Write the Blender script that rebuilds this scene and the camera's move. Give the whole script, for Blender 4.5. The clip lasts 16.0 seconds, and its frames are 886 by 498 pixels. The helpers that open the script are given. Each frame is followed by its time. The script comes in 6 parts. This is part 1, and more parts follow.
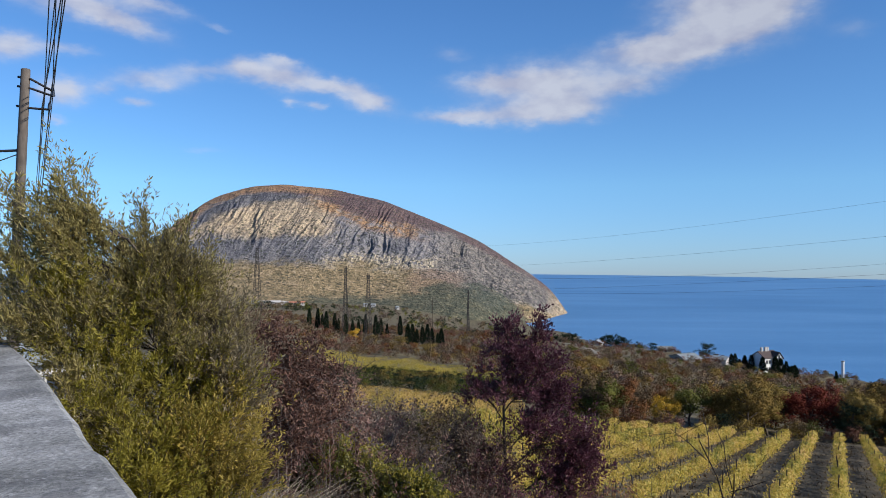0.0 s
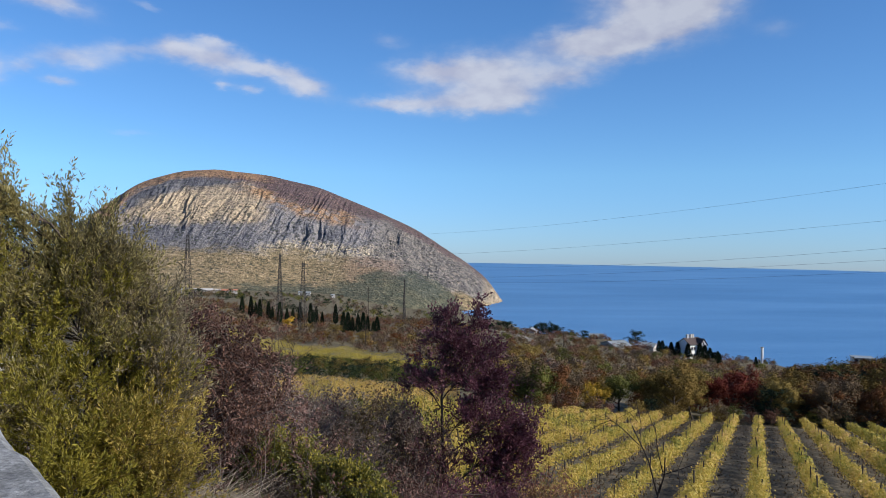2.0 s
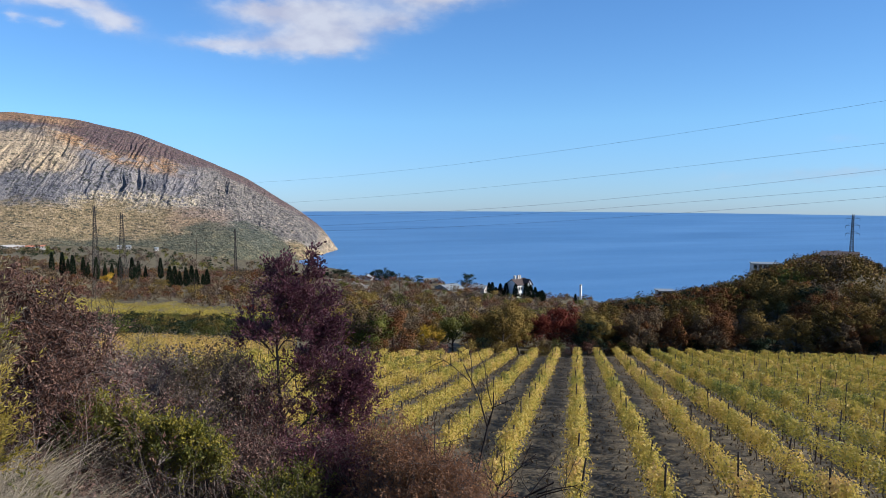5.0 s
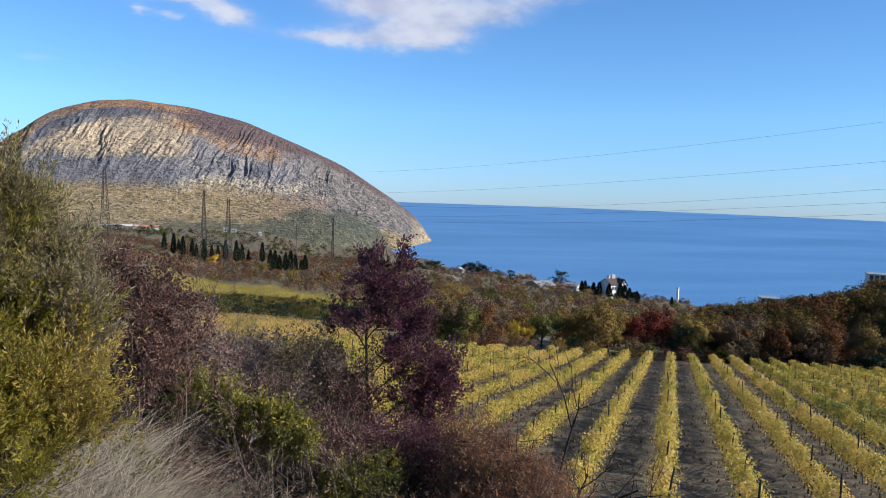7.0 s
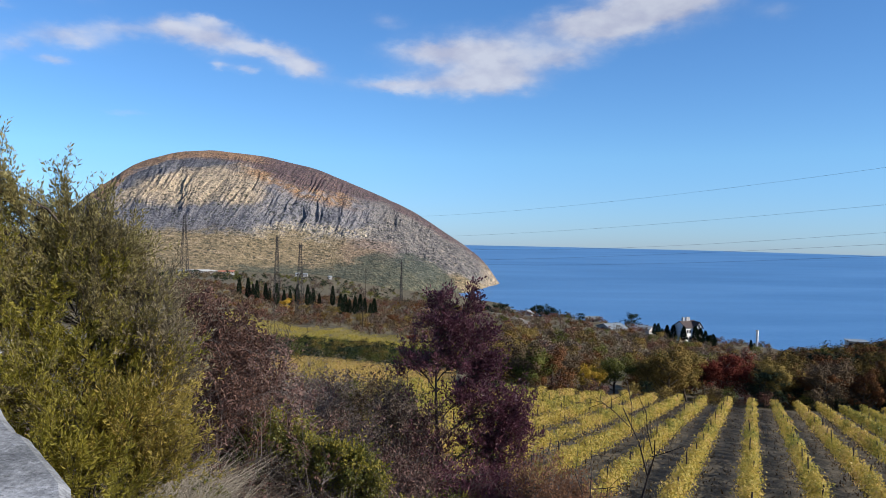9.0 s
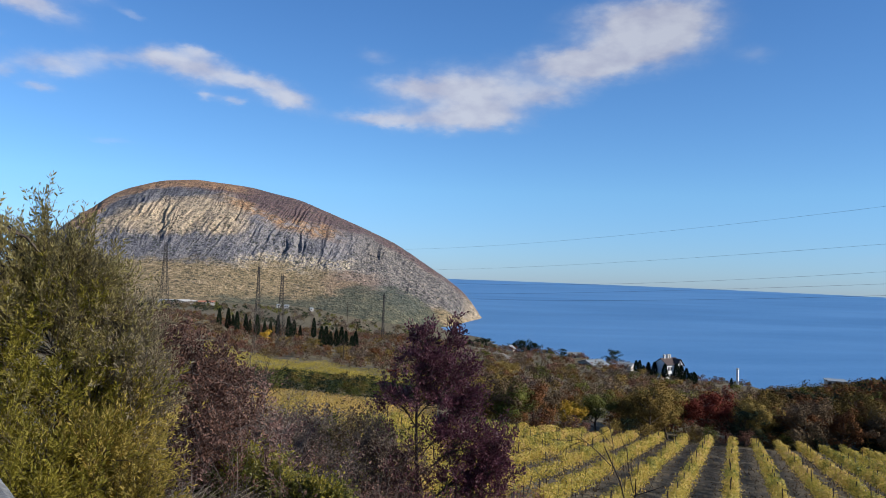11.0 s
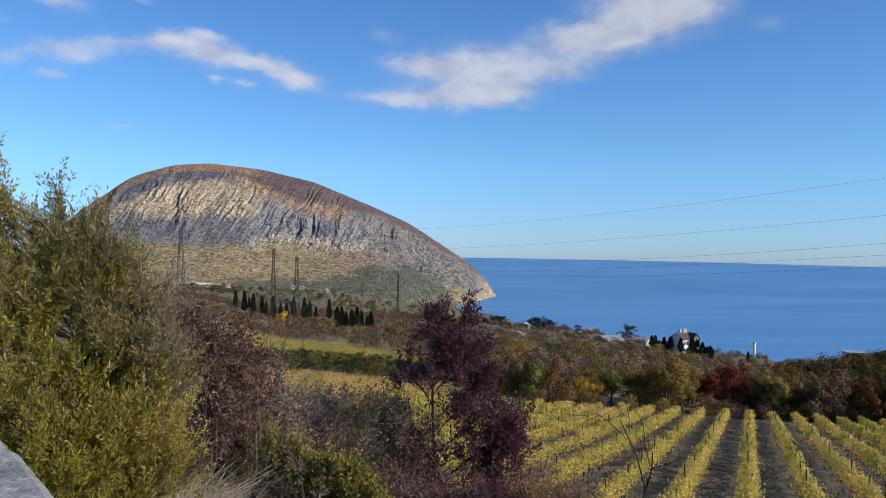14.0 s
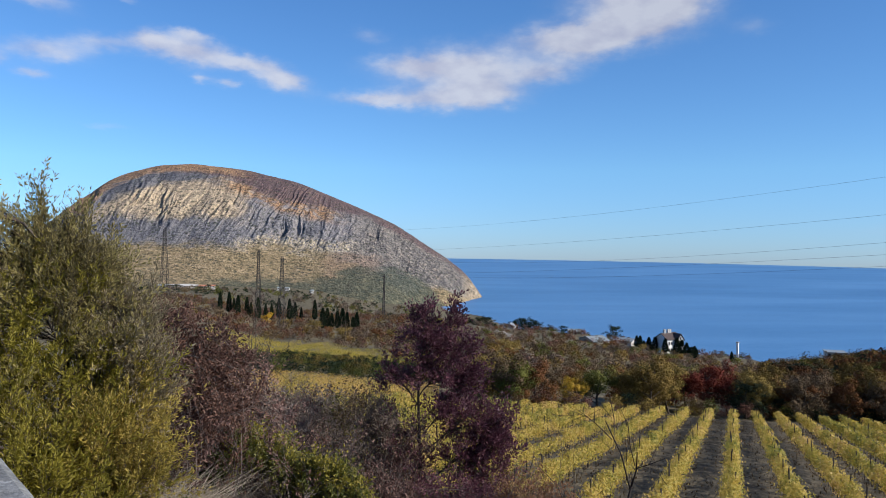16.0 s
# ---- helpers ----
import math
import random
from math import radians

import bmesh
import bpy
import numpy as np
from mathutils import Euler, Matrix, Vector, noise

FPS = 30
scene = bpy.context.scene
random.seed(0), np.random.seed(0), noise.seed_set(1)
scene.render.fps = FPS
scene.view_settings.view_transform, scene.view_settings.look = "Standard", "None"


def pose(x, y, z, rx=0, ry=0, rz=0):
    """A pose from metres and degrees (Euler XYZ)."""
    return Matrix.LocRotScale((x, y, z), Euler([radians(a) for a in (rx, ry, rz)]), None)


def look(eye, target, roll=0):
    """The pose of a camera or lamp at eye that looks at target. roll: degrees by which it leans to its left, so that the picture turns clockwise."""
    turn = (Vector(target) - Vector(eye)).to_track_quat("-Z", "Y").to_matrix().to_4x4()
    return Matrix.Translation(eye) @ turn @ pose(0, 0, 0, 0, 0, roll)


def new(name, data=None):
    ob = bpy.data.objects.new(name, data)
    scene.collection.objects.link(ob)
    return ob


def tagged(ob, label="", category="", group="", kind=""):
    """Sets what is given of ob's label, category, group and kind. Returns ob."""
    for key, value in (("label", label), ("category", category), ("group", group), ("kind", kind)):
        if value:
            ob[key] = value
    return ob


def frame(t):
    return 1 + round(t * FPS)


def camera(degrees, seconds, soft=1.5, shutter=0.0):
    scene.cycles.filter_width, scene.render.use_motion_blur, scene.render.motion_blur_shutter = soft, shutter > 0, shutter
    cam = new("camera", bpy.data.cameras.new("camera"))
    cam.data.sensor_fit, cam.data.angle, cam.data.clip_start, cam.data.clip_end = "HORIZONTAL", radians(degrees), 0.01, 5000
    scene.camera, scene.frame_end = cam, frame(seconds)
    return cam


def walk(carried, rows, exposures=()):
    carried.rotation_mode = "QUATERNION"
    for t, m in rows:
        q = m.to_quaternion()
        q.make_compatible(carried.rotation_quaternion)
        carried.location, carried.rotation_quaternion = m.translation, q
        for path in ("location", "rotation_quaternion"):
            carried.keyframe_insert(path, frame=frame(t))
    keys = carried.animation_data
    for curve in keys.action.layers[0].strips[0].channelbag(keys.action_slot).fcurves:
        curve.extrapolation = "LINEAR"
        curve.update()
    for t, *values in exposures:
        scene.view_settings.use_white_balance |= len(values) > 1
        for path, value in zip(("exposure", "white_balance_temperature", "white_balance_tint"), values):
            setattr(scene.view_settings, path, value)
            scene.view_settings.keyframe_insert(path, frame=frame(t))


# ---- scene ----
cam = camera(63.07, 16.0, soft=0.8)
EYE = 1.6   # the eye stands 1.6 m over the road; the road is z = 0
ROWS = [
    (0.0, 0.000, 0.000, 0.000, 0.00, 0.21, -0.27),
    (0.5, -0.002, 0.013, 0.000, -0.47, 0.23, -0.29),
    (1.0, -0.006, 0.026, 0.004, -1.50, 0.11, -0.49),
    (1.5, -0.024, 0.054, -0.001, -3.01, -0.13, -0.63),
    (2.0, -0.040, 0.069, -0.002, -5.04, -0.68, -0.72),
    (2.5, -0.052, 0.045, -0.007, -7.79, -1.36, -0.63),
    (3.0, -0.047, 0.000, -0.011, -10.88, -2.06, -0.40),
    (3.5, -0.043, -0.023, -0.007, -14.55, -2.68, -0.04),
    (4.0, -0.059, 0.003, 0.001, -18.36, -3.28, 0.23),
    (6.5, 0.039, 0.042, 0.016, -13.90, -6.20, -1.55),
    (7.0, 0.011, 0.038, 0.032, -10.57, -5.36, -1.83),
    (7.5, 0.003, 0.024, 0.030, -8.29, -4.28, -1.97),
    (8.0, -0.004, 0.011, 0.032, -6.76, -3.33, -1.72),
    (8.5, -0.010, 0.000, 0.034, -5.82, -2.64, -1.28),
    (9.0, -0.011, -0.013, 0.030, -5.25, -2.09, -0.98),
    (11.5, -0.012, -0.017, 0.043, -6.83, 0.81, -1.95),
    (12.0, -0.003, -0.013, 0.042, -7.04, 0.47, -1.68),
    (12.5, -0.003, -0.017, 0.033, -6.86, 0.00, -1.26),
    (13.0, -0.010, -0.013, 0.035, -6.34, -0.41, -1.03),
    (13.5, -0.011, -0.004, 0.029, -5.80, -0.80, -0.90),
    (14.0, -0.002, -0.008, 0.030, -5.52, -1.10, -0.81),
    (14.5, 0.003, -0.024, 0.028, -5.68, -1.28, -0.84),
    (15.0, 0.001, -0.022, 0.035, -6.11, -1.34, -0.87),
    (15.5, -0.003, -0.017, 0.034, -6.50, -1.24, -0.84),
    (16.0, -0.002, -0.016, 0.031, -6.64, -1.01, -0.81),
]
walk(cam, [(t, pose(x, y, EYE + z, 90 + pitch, roll, yaw)) for t, x, y, z, yaw, pitch, roll in ROWS],
     exposures=((0.0, 0.46), (1.5, 0.48), (4.0, 0.56), (6.5, 0.74), (7.5, 0.68), (9.0, 0.56), (11.5, 0.46), (16.0, 0.54)))

# ---- light: low autumn sun from the right and behind, blue sky with drifting clouds ----
SUN_AZ, SUN_EL = 109.0, 31.0   # degrees clockwise from the view axis (+y), and above the horizon
SUN_STRENGTH, SKY_STRENGTH = 5.0, 0.094


def sun_light():
    lamp = bpy.data.lights.new("sun", "SUN")
    lamp.energy, lamp.angle, lamp.color = SUN_STRENGTH, radians(0.6), (1.0, 0.955, 0.90)
    ob = new("sun", lamp)
    a, e = radians(SUN_AZ), radians(SUN_EL)
    way = Vector((math.sin(a) * math.cos(e), math.cos(a) * math.cos(e), math.sin(e)))
    ob.matrix_world = look(way * 100, (0, 0, 0))
    return ob


sun_light()

# clouds: azimuth, elevation, half width, half height, lean (all degrees), strength
CLOUDS = (
    (0.7, 10.6, 3.0, 0.50, 0, 0.8), (6.1, 10.8, 4.6, 0.95, 0, 1.0), (10.0, 11.3, 2.8, 1.1, 0, 0.8),
    (3.9, 13.1, 3.4, 0.8, 0, 0.8), (8.2, 13.1, 4.6, 1.6, 0, 1.15), (14.4, 12.7, 2.6, 0.9, 2, 0.8),
    (15.2, 15.2, 3.8, 1.15, 4, 1.0), (17.8, 14.7, 2.6, 1.2, 6, 0.9), (20.8, 16.2, 3.2, 1.5, 10, 1.1), (23.6, 17.2, 3.6, 2.1, 10, 1.2), (20.4, 18.4, 4.6, 1.3, 4, 0.9),
    (0.5, 15.3, 1.6, 0.6, 0, 0.42), (29.6, 15.2, 1.5, 0.7, 0, 0.3),
    (-13.0, 13.3, 2.6, 0.95, -6, 1.25), (-15.5, 13.9, 1.1, 0.6, 0, 0.8), (-8.4, 12.7, 2.6, 0.65, -6, 1.0), (-5.8, 11.6, 1.8, 0.75, -8, 1.15), (-10.0, 11.2, 0.9, 0.40, 0, 0.7),
    (-12.0, 11.4, 0.8, 0.35, 0, 0.65), (-12.6, 14.4, 1.7, 0.45, -8, 0.6), (-18.4, 13.3, 2.4, 0.65, 2, 0.7), (-22.4, 12.3, 2.8, 0.75, 0, 0.85), (-23.0, 10.7, 1.2, 0.38, 0, 0.75),
    (-25.2, 11.4, 0.8, 0.45, 0, 0.55), (-17.3, 16.4, 1.1, 0.28, -16, 0.4), (-28.0, 11.0, 1.6, 0.95, 0, 1.15), (-28.4, 9.0, 0.9, 0.34, 0, 0.7), (-31.2, 13.6, 2.0, 0.95, 6, 1.1),
    (-27.6, 13.9, 1.9, 0.42, 0, 0.6), (-27.4, 17.0, 4.4, 1.1, -6, 1.0), (-23.6, 16.0, 2.8, 0.7, -14, 0.8), (-22.2, 17.6, 2.6, 0.6, -8, 0.8), (-18.4, 7.5, 1.7, 0.24, 0, 0.34),
    (46.0, 1.1, 9.0, 0.6, 2, 0.5), (47.0, 3.5, 1.6, 0.4, 0, 0.3),
)


def sky():
    world = bpy.data.worlds.new("sky")
    world.use_nodes = True
    scene.world = world
    nt = world.node_tree
    nt.nodes.clear()
    n, l = nt.nodes, nt.links

    def math_node(op, a, b=None, c=None):
        m = n.new("ShaderNodeMath")
        m.operation = op
        for i, v in enumerate((a, b, c)):
            if v is None:
                continue
            if isinstance(v, (int, float)):
                m.inputs[i].default_value = v
            else:
                l.new(v, m.inputs[i])
        return m.outputs[0]

    tex = n.new("ShaderNodeTexCoord")
    sep = n.new("ShaderNodeSeparateXYZ")
    l.new(tex.outputs["Generated"], sep.inputs[0])
    # the sea's rim lies 1.75 degrees under eye level: let the sky begin there
    lifted = n.new("ShaderNodeVectorMath")
    lifted.operation = "ADD"
    lifted.inputs[1].default_value = (0, 0, 0.034)
    l.new(tex.outputs["Generated"], lifted.inputs[0])
    air = n.new("ShaderNodeTexSky")
    air.sky_type, air.sun_disc = "NISHITA", False
    air.sun_elevation, air.sun_rotation = radians(SUN_EL), radians(SUN_AZ)
    air.altitude, air.air_density, air.dust_density, air.ozone_density = 150, 1.0, 0.2, 3.0
    l.new(lifted.outputs[0], air.inputs[0])
    az = math_node("MULTIPLY", math_node("ARCTAN2", sep.outputs[0], sep.outputs[1]), 57.2958)
    el = math_node("MULTIPLY", math_node("ARCSINE", sep.outputs[2]), 57.2958)
    pos = n.new("ShaderNodeCombineXYZ")
    l.new(az, pos.inputs[0])
    l.new(math_node("MULTIPLY", el, 2.0), pos.inputs[1])
    warp = n.new("ShaderNodeTexNoise")
    warp.inputs["Scale"].default_value, warp.inputs["Detail"].default_value = 0.9, 5
    warp.inputs["Roughness"].default_value = 0.55
    l.new(pos.outputs[0], warp.inputs["Vector"])
    shift = n.new("ShaderNodeSeparateColor")
    l.new(warp.outputs["Color"], shift.inputs[0])
    waz = math_node("ADD", az, math_node("MULTIPLY", math_node("SUBTRACT", shift.outputs[0], 0.5), 1.5))
    wel = math_node("ADD", el, math_node("MULTIPLY", math_node("SUBTRACT", shift.outputs[1], 0.5), 0.9))
    total = 0.0
    for a, e, w, h, lean, k in CLOUDS:
        c, s = math.cos(radians(lean)), math.sin(radians(lean))
        dx, dy = math_node("SUBTRACT", waz, a), math_node("SUBTRACT", wel, e)
        u = math_node("MULTIPLY_ADD", dx, c / w, math_node("MULTIPLY", dy, s / w))
        v = math_node("MULTIPLY_ADD", dx, -s / h, math_node("MULTIPLY", dy, c / h))
        q = math_node("MULTIPLY_ADD", u, u, math_node("MULTIPLY", v, v))
        total = math_node("MULTIPLY_ADD", math_node("EXPONENT", math_node("MULTIPLY", q, -1.0)), k, total)
    fine = n.new("ShaderNodeTexNoise")
    fine.inputs["Scale"].default_value, fine.inputs["Detail"].default_value, fine.inputs["Roughness"].default_value = 0.42, 5, 0.50
    drawn = n.new("ShaderNodeCombineXYZ")
    l.new(math_node("MULTIPLY", az, 0.75), drawn.inputs[0])
    l.new(math_node("MULTIPLY", el, 1.35), drawn.inputs[1])
    l.new(drawn.outputs[0], fine.inputs["Vector"])
    held = math_node("MINIMUM", math_node("MULTIPLY", total, 1.6), 1.0)
    torn = math_node("MULTIPLY", math_node("SUBTRACT", fine.outputs[0], 0.5), 1.1)
    ragged = math_node("MULTIPLY_ADD", held, torn, total)
    ramp = n.new("ShaderNodeMapRange")
    ramp.interpolation_type = "SMOOTHSTEP"
    ramp.inputs["From Min"].default_value, ramp.inputs["From Max"].default_value = 0.04, 1.30
    ramp.inputs["To Max"].default_value = 0.86
    l.new(ragged, ramp.inputs["Value"])
    # grey-violet undersides, white tops
    tone = n.new("ShaderNodeValToRGB")
    tone.color_ramp.elements[0].color = (3.7, 3.85, 4.85, 1)
    tone.color_ramp.elements[1].color = (4.9, 5.1, 5.8, 1)
    l.new(fine.outputs[0], tone.inputs[0])
    tone.color_ramp.elements[0].position, tone.color_ramp.elements[1].position = 0.35, 0.6
    mix = n.new("ShaderNodeMix")
    mix.data_type = "RGBA"
    l.new(ramp.outputs[0], mix.inputs["Factor"])
    # clear autumn air: deeper blue overhead, pale blue over the sea
    hue = n.new("ShaderNodeMapRange")
    hue.inputs["From Min"].default_value, hue.inputs["From Max"].default_value = -2.0, 22.0
    l.new(el, hue.inputs["Value"])
    grade = n.new("ShaderNodeValToRGB")
    grade.color_ramp.elements[0].color, grade.color_ramp.elements[1].color = (0.53, 0.755, 1.29, 1), (0.535, 0.885, 1.25, 1)
    grade.color_ramp.elements.new(0.30).color = (0.665, 1.0, 1.32, 1)
    l.new(hue.outputs[0], grade.inputs[0])
    bay = n.new("ShaderNodeMapRange")
    bay.inputs["From Min"].default_value, bay.inputs["From Max"].default_value = 0.0, 55.0
    bay.inputs["To Min"].default_value, bay.inputs["To Max"].default_value = 1.0, 0.74
    l.new(az, bay.inputs["Value"])
    tint = n.new("ShaderNodeMix")
    tint.data_type, tint.blend_type = "RGBA", "MULTIPLY"
    tint.inputs["Factor"].default_value = 1.0
    l.new(air.outputs[0], tint.inputs["A"])
    l.new(grade.outputs[0], tint.inputs["B"])
    l.new(tint.outputs["Result"], mix.inputs["A"])
    l.new(tone.outputs[0], mix.inputs["B"])
    bg = n.new("ShaderNodeBackground")
    l.new(math_node("MULTIPLY", bay.outputs[0], SKY_STRENGTH), bg.inputs["Strength"])
    l.new(mix.outputs["Result"], bg.inputs["Color"])
    out = n.new("ShaderNodeOutputWorld")
    l.new(bg.outputs[0], out.inputs["Surface"])


sky()

# ---- materials ----


def nodes_of(name):
    m = bpy.data.materials.new(name)
    m.use_nodes = True
    nt = m.node_tree
    b = nt.nodes["Principled BSDF"]
    return m, nt, b


def ramp_node(nt, stops):
    r = nt.nodes.new("ShaderNodeValToRGB")
    els = r.color_ramp.elements
    while len(els) < len(stops):
        els.new(0.5)
    for el, (p, c) in zip(els, stops):
        el.position, el.color = p, (*c, 1)
    return r


def noise_node(nt, scale, detail=5, rough=0.55, stretch=None):
    tc = nt.nodes.new("ShaderNodeTexCoord")
    t = nt.nodes.new("ShaderNodeTexNoise")
    t.inputs["Scale"].default_value, t.inputs["Detail"].default_value, t.inputs["Roughness"].default_value = scale, detail, rough
    if stretch:
        mp = nt.nodes.new("ShaderNodeMapping")
        mp.inputs["Scale"].default_value = stretch
        nt.links.new(tc.outputs["Object"], mp.inputs[0])
        nt.links.new(mp.outputs[0], t.inputs["Vector"])
    else:
        nt.links.new(tc.outputs["Object"], t.inputs["Vector"])
    return t


def mix_rgb(nt, fac, a, b, mode="MIX"):
    m = nt.nodes.new("ShaderNodeMix")
    m.data_type, m.blend_type = "RGBA", mode
    for key, v in (("Factor", fac), ("A", a), ("B", b)):
        if isinstance(v, (int, float)):
            m.inputs[key].default_value = v
        elif isinstance(v, tuple):
            m.inputs[key].default_value = (*v, 1)
        else:
            nt.links.new(v, m.inputs[key])
    return m.outputs["Result"]


def bump(nt, b, height, strength, distance):
    k = nt.nodes.new("ShaderNodeBump")
    k.inputs["Strength"].default_value, k.inputs["Distance"].default_value = strength, distance
    nt.links.new(height, k.inputs["Height"])
    nt.links.new(k.outputs[0], b.inputs["Normal"])


def mottled(name, stops, scale, rough=0.85, fine=8.0, relief=0.4, depth=0.02, stretch=None):
    """A surface of several tones at two scales, with fine relief."""
    m, nt, b = nodes_of(name)
    big, small = noise_node(nt, scale, 4, 0.6, stretch), noise_node(nt, scale * fine, 5, 0.65, stretch)
    blend = nt.nodes.new("ShaderNodeMath")
    blend.operation = "MULTIPLY_ADD"
    blend.inputs[1].default_value = 0.45
    nt.links.new(small.outputs[0], blend.inputs[0])
    half = nt.nodes.new("ShaderNodeMath")
    half.operation = "MULTIPLY"
    half.inputs[1].default_value = 0.55
    nt.links.new(big.outputs[0], half.inputs[0])
    nt.links.new(half.outputs[0], blend.inputs[2])
    r = ramp_node(nt, stops)
    nt.links.new(blend.outputs[0], r.inputs[0])
    nt.links.new(r.outputs[0], b.inputs["Base Color"])
    b.inputs["Roughness"].default_value = rough
    b.inputs["Specular IOR Level"].default_value = 0.25
    bump(nt, b, small.outputs[0], relief, depth)
    return m


def leafy(name, tones, rough=0.55, through_light=0.35, patch=0.25, spread=0.35, gain=1.3, shine=0.25):
    """Leaves: each takes its own tone, whole clumps and whole plants lean to one side of the range, light shines through."""
    m, nt, b = nodes_of(name)
    geo, info = nt.nodes.new("ShaderNodeNewGeometry"), nt.nodes.new("ShaderNodeObjectInfo")
    big = noise_node(nt, patch, 3)
    a = nt.nodes.new("ShaderNodeMath")
    a.operation = "MULTIPLY_ADD"
    a.inputs[1].default_value = spread
    nt.links.new(geo.outputs["Random Per Island"], a.inputs[0])
    k = nt.nodes.new("ShaderNodeMath")
    k.operation = "MULTIPLY_ADD"
    k.inputs[1].default_value, k.inputs[2].default_value = gain, -gain / 2 + 0.5 - spread / 2
    nt.links.new(big.outputs[0], k.inputs[0])
    nt.links.new(k.outputs[0], a.inputs[2])
    o = nt.nodes.new("ShaderNodeMath")
    o.operation = "MULTIPLY_ADD"
    o.inputs[1].default_value = 0.3
    nt.links.new(info.outputs["Random"], o.inputs[0])
    o2 = nt.nodes.new("ShaderNodeMath")
    o2.operation = "SUBTRACT"
    o2.inputs[1].default_value = 0.15
    nt.links.new(a.outputs[0], o2.inputs[0])
    nt.links.new(o2.outputs[0], o.inputs[2])
    r = ramp_node(nt, [(i / max(1, len(tones) - 1), c) for i, c in enumerate(tones)])
    nt.links.new(o.outputs[0], r.inputs[0])
    nt.links.new(r.outputs[0], b.inputs["Base Color"])
    b.inputs["Roughness"].default_value, b.inputs["Specular IOR Level"].default_value = rough, shine
    tr = nt.nodes.new("ShaderNodeBsdfTranslucent")
    nt.links.new(r.outputs[0], tr.inputs["Color"])
    mx = nt.nodes.new("ShaderNodeMixShader")
    mx.inputs[0].default_value = through_light
    nt.links.new(b.outputs[0], mx.inputs[1])
    nt.links.new(tr.outputs[0], mx.inputs[2])
    nt.links.new(mx.outputs[0], nt.nodes["Material Output"].inputs["Surface"])
    return m


def plain(name, colour, rough=0.6, metal=0.0):
    m, nt, b = nodes_of(name)
    t = noise_node(nt, 3.0, 6, 0.6)
    nt.links.new(mix_rgb(nt, t.outputs[0], tuple(c * 0.75 for c in colour), tuple(min(1, c * 1.2) for c in colour)), b.inputs["Base Color"])
    b.inputs["Roughness"].default_value, b.inputs["Metallic"].default_value = rough, metal
    return m


def sea_material():
    m, nt, b = nodes_of("sea_water")
    streak = noise_node(nt, 0.004, 6, 0.6, (0.35, 1.6, 1))
    r = ramp_node(nt, [(0.30, (0.048, 0.140, 0.285)), (0.5, (0.063, 0.170, 0.332)), (0.70, (0.083, 0.202, 0.375))])
    nt.links.new(streak.outputs[0], r.inputs[0])
    nt.links.new(r.outputs[0], b.inputs["Base Color"])
    b.inputs["Roughness"].default_value, b.inputs["Specular IOR Level"].default_value = 0.5, 0.15
    rip = noise_node(nt, 0.12, 6, 0.6, (0.5, 1.4, 1))
    bump(nt, b, rip.outputs[0], 0.5, 1.5)
    return m


